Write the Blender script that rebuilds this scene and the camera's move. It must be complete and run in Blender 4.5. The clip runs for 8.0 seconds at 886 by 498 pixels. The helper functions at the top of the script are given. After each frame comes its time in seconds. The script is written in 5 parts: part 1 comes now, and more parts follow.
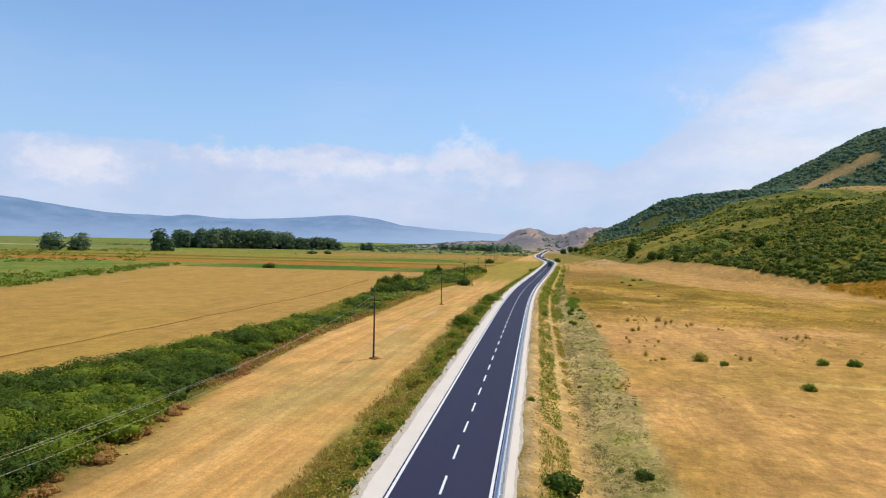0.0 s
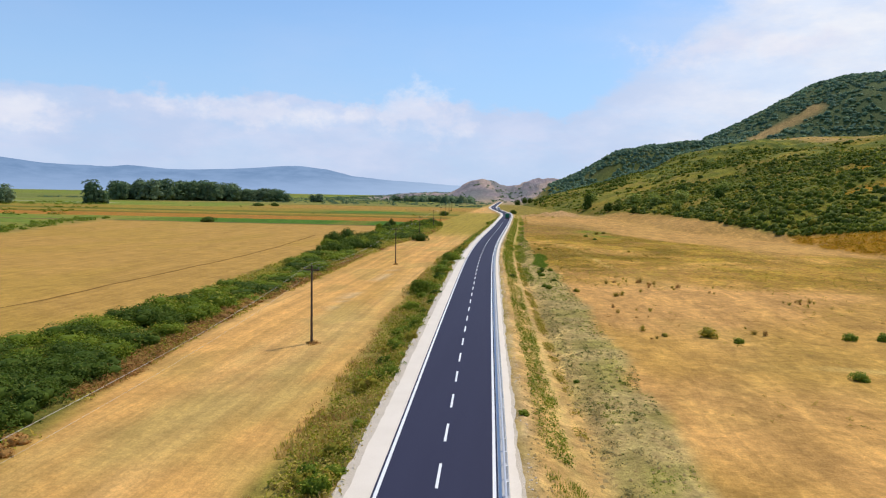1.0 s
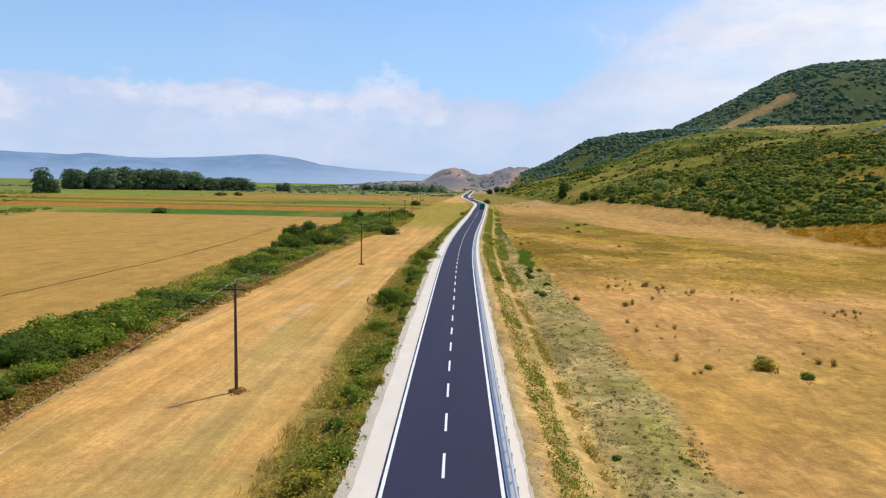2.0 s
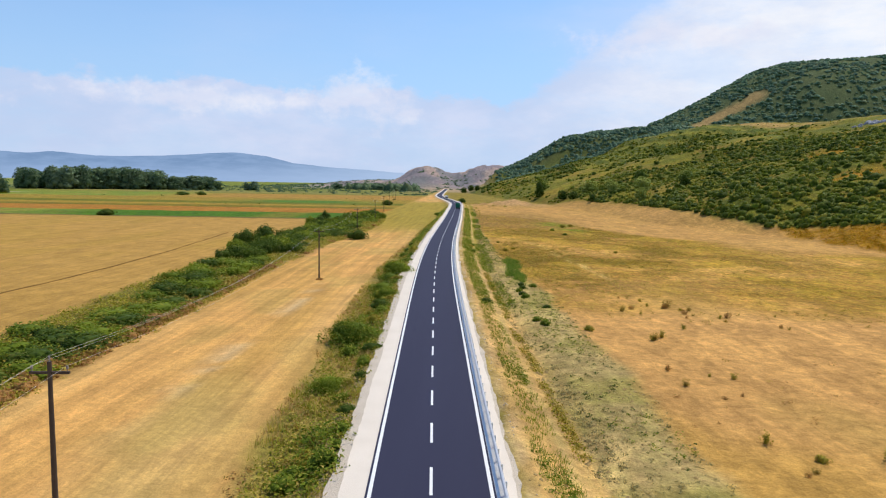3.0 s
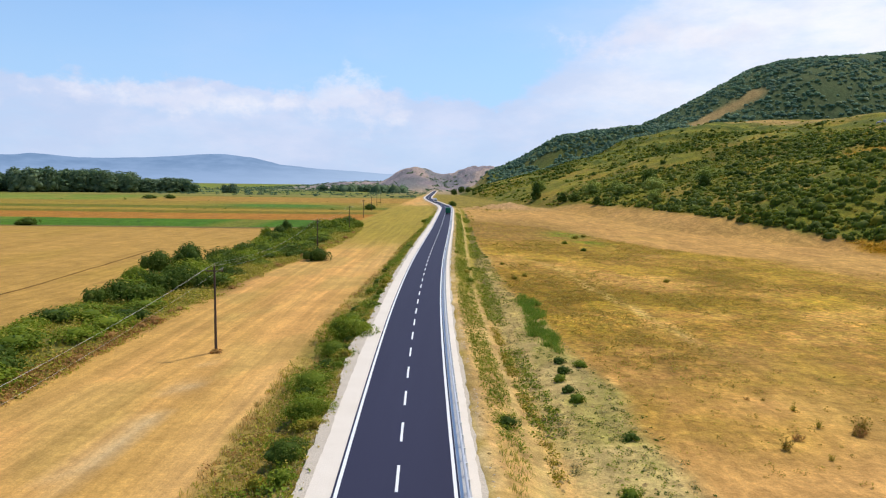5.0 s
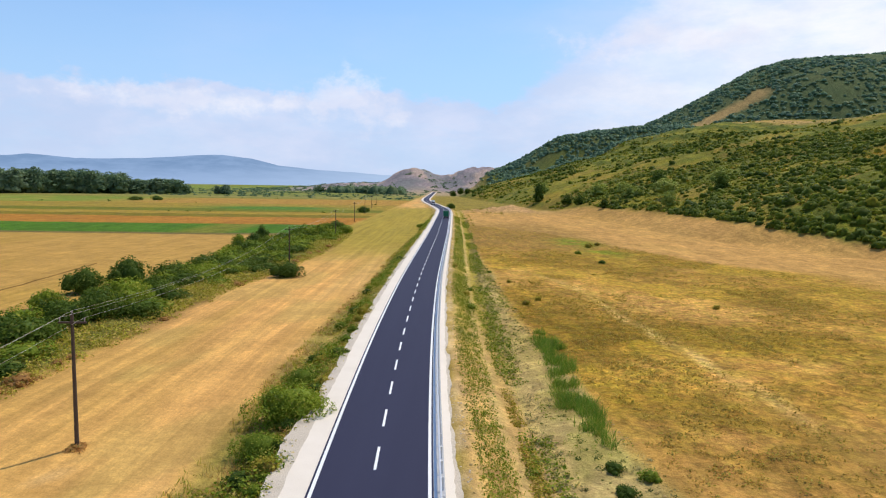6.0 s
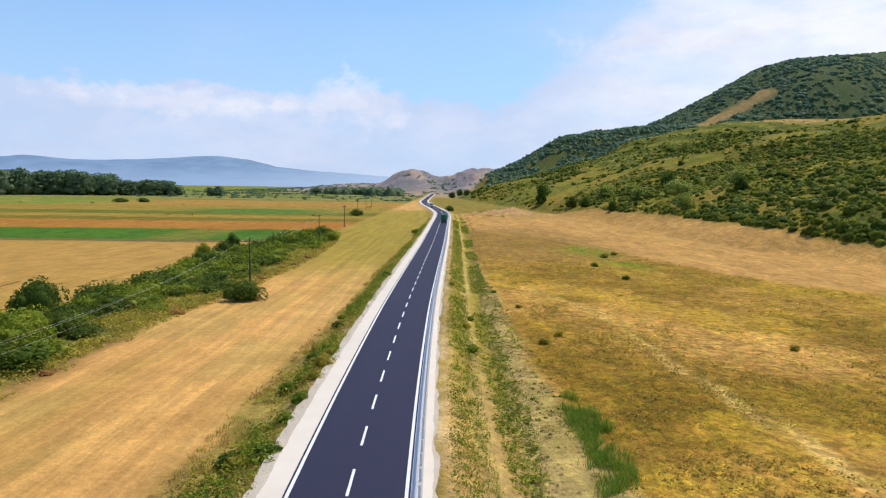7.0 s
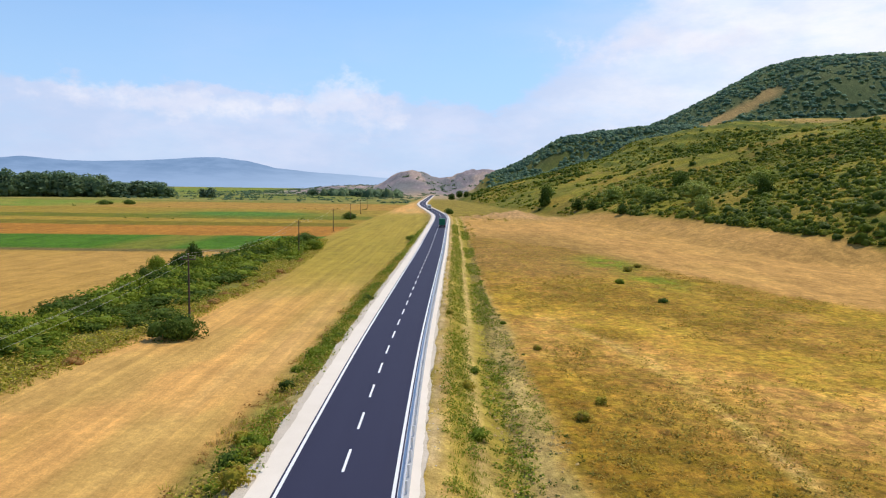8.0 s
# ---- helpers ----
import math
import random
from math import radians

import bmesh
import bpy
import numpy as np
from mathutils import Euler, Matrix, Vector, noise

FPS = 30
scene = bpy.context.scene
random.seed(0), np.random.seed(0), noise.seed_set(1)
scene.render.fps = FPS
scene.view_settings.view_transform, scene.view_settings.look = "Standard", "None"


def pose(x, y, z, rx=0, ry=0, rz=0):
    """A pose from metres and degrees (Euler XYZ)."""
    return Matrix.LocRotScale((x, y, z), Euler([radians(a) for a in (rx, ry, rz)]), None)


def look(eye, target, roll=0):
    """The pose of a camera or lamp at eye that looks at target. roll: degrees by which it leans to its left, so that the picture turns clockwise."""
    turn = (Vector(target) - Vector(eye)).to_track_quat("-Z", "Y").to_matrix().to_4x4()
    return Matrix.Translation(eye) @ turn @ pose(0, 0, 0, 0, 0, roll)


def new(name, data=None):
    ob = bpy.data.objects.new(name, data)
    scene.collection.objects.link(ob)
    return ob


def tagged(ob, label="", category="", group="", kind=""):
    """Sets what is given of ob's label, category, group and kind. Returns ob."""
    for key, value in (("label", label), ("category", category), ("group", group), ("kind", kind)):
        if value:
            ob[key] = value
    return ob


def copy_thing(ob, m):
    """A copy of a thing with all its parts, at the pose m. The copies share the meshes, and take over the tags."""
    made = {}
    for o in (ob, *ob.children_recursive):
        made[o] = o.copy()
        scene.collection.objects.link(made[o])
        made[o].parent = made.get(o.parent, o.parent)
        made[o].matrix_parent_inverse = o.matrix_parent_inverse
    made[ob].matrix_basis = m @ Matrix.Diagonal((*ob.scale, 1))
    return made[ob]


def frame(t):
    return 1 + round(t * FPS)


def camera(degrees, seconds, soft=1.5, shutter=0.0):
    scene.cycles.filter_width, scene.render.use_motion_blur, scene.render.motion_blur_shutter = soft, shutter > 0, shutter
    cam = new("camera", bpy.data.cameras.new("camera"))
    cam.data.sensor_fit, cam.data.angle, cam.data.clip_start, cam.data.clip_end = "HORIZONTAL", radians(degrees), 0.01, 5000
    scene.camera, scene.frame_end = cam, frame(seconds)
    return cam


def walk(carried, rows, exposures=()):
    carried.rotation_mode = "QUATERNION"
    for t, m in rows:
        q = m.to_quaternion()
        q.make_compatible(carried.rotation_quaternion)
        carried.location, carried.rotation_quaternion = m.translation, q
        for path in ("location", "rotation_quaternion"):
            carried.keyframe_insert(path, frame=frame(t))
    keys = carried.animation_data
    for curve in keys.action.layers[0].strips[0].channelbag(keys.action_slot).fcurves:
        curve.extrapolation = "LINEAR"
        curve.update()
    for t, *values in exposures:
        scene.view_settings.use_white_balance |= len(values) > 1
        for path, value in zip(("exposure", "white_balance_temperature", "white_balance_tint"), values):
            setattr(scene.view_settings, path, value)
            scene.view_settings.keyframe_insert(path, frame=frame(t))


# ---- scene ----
cam = camera(67.9, 8.0, 1.15)
PATH = [
    (0, (0.224, 0.972, 16.507), (-0.144, 2.938, 16.484), 1.2),
    (0.5, (-1.77, 10.002, 16.481), (-2.064, 11.978, 16.385), 1.2),
    (1, (-3.673, 19.836, 16.689), (-3.895, 21.816, 16.521), 1.1),
    (1.5, (-5.159, 29.553, 16.664), (-5.335, 31.536, 16.471), 1.1),
    (3, (-7.987, 61.415, 16.686), (-8.04, 63.404, 16.483), 1.0),
    (3.5, (-8.42, 72.757, 16.786), (-8.449, 74.747, 16.582), 0.9),
    (4, (-8.61, 83.993, 16.891), (-8.635, 85.983, 16.687), 0.9),
    (4.5, (-8.594, 94.946, 16.939), (-8.617, 96.936, 16.737), 0.8),
    (6, (-8.08, 129.966, 17.047), (-8.1, 131.956, 16.852), 0.9),
    (6.5, (-7.842, 141.095, 17.004), (-7.861, 143.085, 16.81), 0.9),
    (7, (-7.551, 152.572, 17.114), (-7.569, 154.563, 16.923), 0.9),
    (7.5, (-7.216, 163.983, 17.15), (-7.233, 165.974, 16.96), 1.0),
    (8, (-7.227, 175.632, 17.241), (-7.244, 177.623, 17.054), 0.9),
]
walk(cam, [(t, look(eye, target, roll)) for t, eye, target, roll in PATH], [(0, -0.09), (1.5, -0.06), (3, -0.04), (4.5, 0.0), (8, 0.02)])

# ---- world, sun ----
SUN_EL, SUN_AZ = 58.0, 40.0          # azimuth from +y towards +x
world = bpy.data.worlds.new("sky")
scene.world = world
world.use_nodes = True
wt = world.node_tree
wt.nodes.clear()


def dress(n, operation=None, data_type=None, interpolation_type=None, blend_type=None, attribute_name=None):
    """Set the options that a node has."""
    if operation:
        n.operation = operation
    if data_type:
        n.data_type = data_type
    if interpolation_type:
        n.interpolation_type = interpolation_type
    if blend_type:
        n.blend_type = blend_type
    if attribute_name:
        n.attribute_name = attribute_name
    return n


def wn(kind, **kw):
    return dress(wt.nodes.new(kind), **kw)


def wmath(op, a, b=None, c=None):
    n = wn("ShaderNodeMath", operation=op)
    for i, v in enumerate((a, b, c)):
        if v is None:
            continue
        if isinstance(v, (int, float)):
            n.inputs[i].default_value = v
        else:
            wt.links.new(v, n.inputs[i])
    return n.outputs[0]


def wmix(fac, a, b):
    n = wn("ShaderNodeMix", data_type="RGBA")
    for i, v in ((0, fac), (6, a), (7, b)):
        if isinstance(v, (int, float, tuple)):
            n.inputs[i].default_value = v
        else:
            wt.links.new(v, n.inputs[i])
    return n.outputs[2]


def wsmooth(v, lo, hi):
    n = wn("ShaderNodeMapRange", interpolation_type="SMOOTHSTEP")
    wt.links.new(v, n.inputs[0])
    n.inputs[1].default_value, n.inputs[2].default_value = lo, hi
    return n.outputs[0]


sky = wn("ShaderNodeTexSky")
sky.sky_type, sky.sun_disc, sky.sun_elevation, sky.sun_rotation = "NISHITA", False, radians(SUN_EL), radians(SUN_AZ)
sky.altitude, sky.air_density, sky.dust_density, sky.ozone_density = 100, 1.0, 0.6, 2.0
geo_dir = wn("ShaderNodeTexCoord").outputs["Generated"]
sep = wn("ShaderNodeSeparateXYZ")
wt.links.new(geo_dir, sep.inputs[0])
DX, DY, DZ = sep.outputs
azim = wmath("ARCTAN2", DX, DY)
elev = wmath("ARCSINE", DZ)


def wnoise(scale, detail, rough, sx=1.0, sz=1.0, off=0.0):
    comb = wn("ShaderNodeCombineXYZ")
    wt.links.new(wmath("MULTIPLY", azim, sx), comb.inputs[0])
    wt.links.new(wmath("MULTIPLY", elev, sz), comb.inputs[1])
    comb.inputs[2].default_value = off
    n = wn("ShaderNodeTexNoise")
    n.inputs["Scale"].default_value, n.inputs["Detail"].default_value, n.inputs["Roughness"].default_value = scale, detail, rough
    wt.links.new(comb.outputs[0], n.inputs["Vector"])
    return n.outputs[0]


# a bank of cumulus low over the horizon, higher and thicker towards the east, thin veils above
top = wmath("ADD", wmath("MULTIPLY", wnoise(2.4, 3.0, 0.5, 1.0, 0.3, 3.1), 0.09), 0.088)
east_side = wsmooth(azim, 0.02, 0.46)
top = wmath("ADD", top, wmath("MULTIPLY", east_side, 0.25))
puff = wmath("MULTIPLY", wmath("SUBTRACT", wnoise(11.0, 8.0, 0.62, 1.0, 1.7, 7.7), 0.5), 0.11)
bank = wsmooth(wmath("DIVIDE", wmath("ADD", wmath("SUBTRACT", top, elev), puff), wmath("MULTIPLY_ADD", east_side, 5.0, 1.0)), -0.004, 0.014)
lump = wsmooth(wnoise(5.5, 8.0, 0.62, 1.0, 3.0, 4.4), 0.40, 0.60)
bank = wmath("MULTIPLY", bank, wmath("ADD", wmath("MULTIPLY_ADD", lump, 0.24, 0.70), wmath("MULTIPLY", east_side, 0.12)))
veil = wmath("MULTIPLY", wmath("MULTIPLY", wsmooth(wnoise(3.0, 6.0, 0.6, 0.8, 2.6, 1.3), 0.42, 0.72), wmath("MULTIPLY_ADD", east_side, 0.75, 0.12)), wsmooth(elev, 0.55, 0.15))
shade = wsmooth(wnoise(7.0, 6.0, 0.6, 1.0, 2.2, 9.2), 0.35, 0.7)
cloud_col = wmix(east_side, wmix(shade, (5.2, 6.0, 8.1, 1), (6.5, 6.8, 8.5, 1)), wmix(shade, (7.3, 7.7, 8.8, 1), (9.2, 9.1, 9.2, 1)))


def cumulus(az0, el0, wide, high, off):
    """A heaped cloud of ragged outline round one direction."""
    u = wmath("DIVIDE", wmath("SUBTRACT", azim, az0), wide)
    w = wmath("DIVIDE", wmath("SUBTRACT", elev, el0), high)
    far = wmath("SQRT", wmath("ADD", wmath("MULTIPLY", u, u), wmath("MULTIPLY", w, w)))
    rag = wmath("MULTIPLY", wmath("SUBTRACT", wnoise(17.0, 9.0, 0.62, 1.0, 1.3, off), 0.5), 2.6)
    return wmath("MULTIPLY", wsmooth(wmath("ADD", wmath("SUBTRACT", 1.0, far), rag), 0.0, 0.75), 0.66)


heaps = wmath("MAXIMUM", wmath("MAXIMUM", cumulus(-0.155, 0.120, 0.10, 0.048, 2.2), cumulus(-0.70, 0.098, 0.10, 0.036, 5.2)), wmath("MAXIMUM", cumulus(0.25, 0.205, 0.16, 0.026, 6.1), cumulus(-0.38, 0.112, 0.22, 0.024, 8.8)))
haze = wmath("MULTIPLY", wsmooth(elev, 0.50, -0.03), 0.85)
deep = wn("ShaderNodeMix", data_type="RGBA", blend_type="MULTIPLY")
deep.inputs[0].default_value = 1.0
wt.links.new(sky.outputs[0], deep.inputs[6])
deep.inputs[7].default_value = (0.87, 1.19, 1.48, 1)
sky_col = wmix(haze, deep.outputs[2], (4.2, 6.1, 8.8, 1))
sky_col = wmix(wmath("MAXIMUM", wmath("MULTIPLY", bank, 0.85), veil), sky_col, cloud_col)
bg = wn("ShaderNodeBackground")
bg.inputs[1].default_value = 0.11
sky_col = wmix(heaps, sky_col, wmix(shade, (7.0, 7.2, 8.6, 1), (8.6, 8.5, 9.0, 1)))
wt.links.new(sky_col, bg.inputs[0])
wt.links.new(bg.outputs[0], wn("ShaderNodeOutputWorld").inputs[0])

sun_data = bpy.data.lights.new("sun", "SUN")
sun_data.energy, sun_data.angle, sun_data.color = 3.7, radians(0.53), (1.0, 0.905, 0.77)
sun = new("sun", sun_data)
SUN_DIR = Vector((math.sin(radians(SUN_AZ)) * math.cos(radians(SUN_EL)), math.cos(radians(SUN_AZ)) * math.cos(radians(SUN_EL)), math.sin(radians(SUN_EL))))
sun.matrix_world = look(SUN_DIR * 100, (0, 0, 0))


# ---- materials ----
class Mat:
    """A node material with short helpers."""

    def __init__(self, name, rough=0.8, metal=0.0, spec=0.3):
        self.m = bpy.data.materials.new(name)
        self.m.use_nodes = True
        self.t = self.m.node_tree
        self.b = self.t.nodes["Principled BSDF"]
        self.b.inputs["Roughness"].default_value = rough
        self.b.inputs["Metallic"].default_value = metal
        self.b.inputs["Specular IOR Level"].default_value = spec
        self.pos = self.n("ShaderNodeNewGeometry").outputs["Position"]

    def n(self, kind, **kw):
        return dress(self.t.nodes.new(kind), **kw)

    def put(self, v, sock):
        if isinstance(v, (int, float, tuple)):
            sock.default_value = v
        else:
            self.t.links.new(v, sock)

    def math(self, op, a, b=0.0, c=0.0):
        n = self.n("ShaderNodeMath", operation=op)
        for i, v in enumerate((a, b, c)):
            self.put(v, n.inputs[i])
        return n.outputs[0]

    def scaled(self, v, s, rot=0.0):
        n = self.n("ShaderNodeMapping")
        self.put(v, n.inputs[0])
        n.inputs["Scale"].default_value = s
        n.inputs["Rotation"].default_value = (0, 0, rot)
        return n.outputs[0]

    def noise(self, scale, detail=4.0, rough=0.55, vec=None, dist=0.0):
        n = self.n("ShaderNodeTexNoise")
        n.inputs["Scale"].default_value, n.inputs["Detail"].default_value = scale, detail
        n.inputs["Roughness"].default_value, n.inputs["Distortion"].default_value = rough, dist
        self.put(self.pos if vec is None else vec, n.inputs["Vector"])
        return n.outputs[0]

    def step(self, v, lo, hi, a=0.0, b=1.0):
        n = self.n("ShaderNodeMapRange", interpolation_type="SMOOTHSTEP")
        self.put(v, n.inputs[0])
        for i, k in enumerate((lo, hi, a, b)):
            n.inputs[i + 1].default_value = k
        return n.outputs[0]

    def mix(self, fac, a, b, how="MIX"):
        n = self.n("ShaderNodeMix", data_type="RGBA", blend_type=how)
        for i, v in ((0, fac), (6, a), (7, b)):
            self.put(v, n.inputs[i])
        return n.outputs[2]

    def grey(self, v):
        n = self.n("ShaderNodeCombineColor")
        for i in range(3):
            self.put(v, n.inputs[i])
        return n.outputs[0]

    def color(self, v):
        self.put(v, self.b.inputs["Base Color"])
        return self

    def bump(self, v, strength=0.5, dist=0.1):
        n = self.n("ShaderNodeBump")
        n.inputs["Strength"].default_value, n.inputs["Distance"].default_value = strength, dist
        self.put(v, n.inputs["Height"])
        self.t.links.new(n.outputs[0], self.b.inputs["Normal"])
        return self


def c4(r, g, b):
    return (r, g, b, 1.0)


def plain(name, col, rough=0.7, metal=0.0, var=0.25, scale=3.0, spec=0.3):
    m = Mat(name, rough, metal, spec)
    dark = tuple(c * (1 - var) for c in col)
    light = tuple(min(1.0, c * (1 + var)) for c in col)
    k = m.mix(m.noise(scale, 5, 0.6), c4(*dark), c4(*light))
    m.color(m.mix(m.step(m.noise(scale * 9, 3), 0.3, 0.7, 0.0, 0.35), k, c4(*dark)))
    return m.m


def leaf_material(name, dark, light, dry, dry_share=0.2, patch=0.09, clump=0.0, through_light=0.35, mottle=0.55, tone=0.0):
    """Foliage: each leaf its own tone (mottle), the whole bush another (tone), with light through the leaves."""
    m = Mat(name, 0.7, 0.0, 0.12)
    lift = 1 + 1.2 * max(0.0, through_light - 0.35) / 0.15 * 0.5
    dark, light, dry = (tuple(min(0.9, c * lift) for c in k) for k in (dark, light, dry))
    isl = m.n("ShaderNodeNewGeometry").outputs["Random Per Island"]
    obj = m.n("ShaderNodeObjectInfo").outputs["Random"]
    whole = m.math("MULTIPLY", obj, 0.45)
    if tone:
        whole = m.math("MULTIPLY", m.n("ShaderNodeAttribute", attribute_name="tone").outputs["Fac"], tone)
    col = m.mix(m.math("MULTIPLY_ADD", isl, mottle, whole), c4(*dark), c4(*light))
    wide = m.step(m.noise(patch, 3, 0.6), 0.42, 0.68)
    col = m.mix(m.math("MULTIPLY", wide, 0.45), col, c4(*light))
    if clump:
        tone = m.step(m.noise(clump, 2, 0.5), 0.36, 0.64)
        col = m.mix(m.math("MULTIPLY", tone, 0.65), col, c4(*dark))
    odd = m.math("LESS_THAN", m.math("FRACT", m.math("MULTIPLY", isl, 57.3)), dry_share)
    col = m.mix(m.math("MULTIPLY", odd, 0.7), col, c4(*dry))
    m.color(col)
    tr = m.n("ShaderNodeBsdfTranslucent")
    m.put(col, tr.inputs[0])
    mx = m.n("ShaderNodeMixShader")
    mx.inputs[0].default_value = through_light
    m.t.links.new(m.b.outputs[0], mx.inputs[1])
    m.t.links.new(tr.outputs[0], mx.inputs[2])
    m.t.links.new(mx.outputs[0], m.t.nodes["Material Output"].inputs[0])
    return m.m


LEAF_HEDGE = leaf_material("hedge_leaves", (0.070, 0.125, 0.010), (0.27, 0.335, 0.026), (0.46, 0.41, 0.06), 0.10)
LEAF_DARK = leaf_material("dark_leaves", (0.042, 0.080, 0.010), (0.125, 0.185, 0.022), (0.18, 0.20, 0.035), 0.10)
LEAF_SCRUB = leaf_material("scrub_leaves", (0.085, 0.110, 0.011), (0.30, 0.295, 0.020), (0.42, 0.28, 0.03), 0.07, 0.02, 0.9, 0.45, 0.2, 0.75)
LEAF_SLOPE = leaf_material("slope_leaves", (0.036, 0.064, 0.007), (0.180, 0.215, 0.016), (0.28, 0.24, 0.02), 0.06, 0.02, 0.8, 0.45, 0.24, 0.72)
LEAF_LUSH = leaf_material("lush_weeds", (0.090, 0.165, 0.012), (0.32, 0.365, 0.030), (0.50, 0.42, 0.06), 0.18, 0.15)
# bluer than the near scrub: distance haze is put into these leaf colours
LEAF_RIDGE_HAZED = leaf_material("hazed_ridge_leaves", (0.066, 0.125, 0.092), (0.165, 0.245, 0.130), (0.24, 0.27, 0.13), 0.05, 0.010, 0.0, 0.5, 0.25, 0.6)
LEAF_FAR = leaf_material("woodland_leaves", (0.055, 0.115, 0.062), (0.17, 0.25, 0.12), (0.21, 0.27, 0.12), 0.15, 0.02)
LEAF_PALE = leaf_material("pale_tree_leaves", (0.15, 0.22, 0.035), (0.38, 0.43, 0.085), (0.44, 0.42, 0.09), 0.15)
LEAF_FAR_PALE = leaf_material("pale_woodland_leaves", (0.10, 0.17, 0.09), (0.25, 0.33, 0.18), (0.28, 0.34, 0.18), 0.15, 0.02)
LEAF_WEED = leaf_material("weed_leaves", (0.19, 0.22, 0.018), (0.52, 0.45, 0.05), (0.62, 0.43, 0.12), 0.34, 0.12)
LEAF_OLIVE = leaf_material("olive_leaves", (0.17, 0.18, 0.016), (0.46, 0.38, 0.04), (0.52, 0.34, 0.07), 0.3)
LEAF_STONY = leaf_material("stony_ground_weeds", (0.23, 0.21, 0.075), (0.42, 0.36, 0.14), (0.48, 0.37, 0.15), 0.25)
LEAF_REED = leaf_material("reed_leaves", (0.065, 0.15, 0.016), (0.24, 0.37, 0.04), (0.46, 0.42, 0.08), 0.22, 0.4)
LEAF_DRY = leaf_material("dry_grass_blades", (0.50, 0.32, 0.10), (0.72, 0.48, 0.17), (0.40, 0.31, 0.08), 0.2)
LEAF_HERB = leaf_material("pasture_herbs", (0.26, 0.175, 0.022), (0.56, 0.40, 0.06), (0.30, 0.29, 0.03), 0.2, 0.05, 0.0, 0.35, 0.3, 0.6)
LEAF_BRUSH = leaf_material("pasture_brush_leaves", (0.21, 0.14, 0.025), (0.46, 0.33, 0.06), (0.29, 0.28, 0.045), 0.2, 0.05, 0.0, 0.42, 0.2, 0.55)
LEAF_OCHRE = leaf_material("ochre_scrub_leaves", (0.36, 0.165, 0.006), (0.62, 0.36, 0.014), (0.34, 0.27, 0.012), 0.2)
LEAF_RUST = leaf_material("withered_leaves", (0.32, 0.155, 0.045), (0.56, 0.32, 0.10), (0.26, 0.24, 0.04), 0.22)
BARK = plain("bark", (0.11, 0.085, 0.06), 0.9)
WOOD_POLE = plain("pole_wood", (0.10, 0.07, 0.05), 0.85, 0, 0.35, 2.0)
STEEL = plain("galvanised_steel", (0.70, 0.70, 0.70), 0.6, 0.0, 0.12, 1.2)
WIRE = plain("wire_aluminium", (0.60, 0.55, 0.46), 0.5, 0.3)
PORCELAIN = plain("porcelain", (0.35, 0.30, 0.26), 0.25)
LINE_PAINT = plain("road_marking_paint", (0.80, 0.80, 0.78), 0.6, 0, 0.07, 1.5)

m = Mat("asphalt", 0.8, 0, 0.2)
big = m.noise(1.0, 4, 0.6, m.scaled(m.pos, (0.5, 0.03, 1)))
col = m.mix(big, c4(0.021, 0.022, 0.048), c4(0.031, 0.032, 0.064))
col = m.mix(m.step(m.noise(14, 3, 0.7), 0.45, 0.75, 0, 0.35), col, c4(0.048, 0.046, 0.072))
m.color(col).bump(m.noise(40, 3), 0.25, 0.02)
ASPHALT = m.m

m = Mat("gravel", 0.9)
col = m.mix(m.noise(0.6, 5, 0.6), c4(0.46, 0.385, 0.29), c4(0.66, 0.57, 0.45))
col = m.mix(m.step(m.noise(7, 4, 0.7), 0.5, 0.72, 0, 0.55), col, c4(0.40, 0.35, 0.27))
m.color(col).bump(m.noise(9, 4), 0.7, 0.10)
GRAVEL = m.m
m = Mat("stone_dust", 0.95)
col = m.mix(m.noise(0.35, 5, 0.6), c4(0.66, 0.575, 0.46), c4(0.81, 0.725, 0.61))
col = m.mix(m.step(m.noise(9, 4, 0.7), 0.52, 0.75, 0, 0.35), col, c4(0.60, 0.51, 0.39))
m.color(col).bump(m.noise(14, 3), 0.35, 0.04)
DUST = m.m
FURROW = plain("dark_soil", (0.20, 0.115, 0.035), 1.0, 0, 0.35, 0.8, 0.0)
CLOD = plain("dry_clods", (0.46, 0.325, 0.13), 1.0, 0, 0.4, 1.5, 0.0)
CONCRETE = plain("kerb_concrete", (0.42, 0.42, 0.42), 0.85, 0, 0.2, 1.2)
KERB = plain("kerb_whitewash", (0.72, 0.72, 0.72), 0.8, 0, 0.1, 1.2)
ROCK = plain("grey_limestone", (0.33, 0.33, 0.34), 0.9, 0, 0.35, 0.5)

# ---- shape of the land ----
def knots(table):
    ys, xs = np.array([a for a, _ in table], float), np.array([b for _, b in table], float)
    fine = np.arange(ys[0], ys[-1] + 1, 2.0)
    lin = np.interp(fine, ys, xs)
    pad = np.pad(lin, 12, mode="reflect", reflect_type="odd")
    ker = np.hanning(25)
    smooth = np.convolve(pad, ker / ker.sum(), mode="valid")
    return lambda y: np.interp(y, fine, smooth)


def sstep(a, b, v):
    t = np.clip((np.asarray(v, float) - a) / (b - a), 0, 1)
    return t * t * (3 - 2 * t)


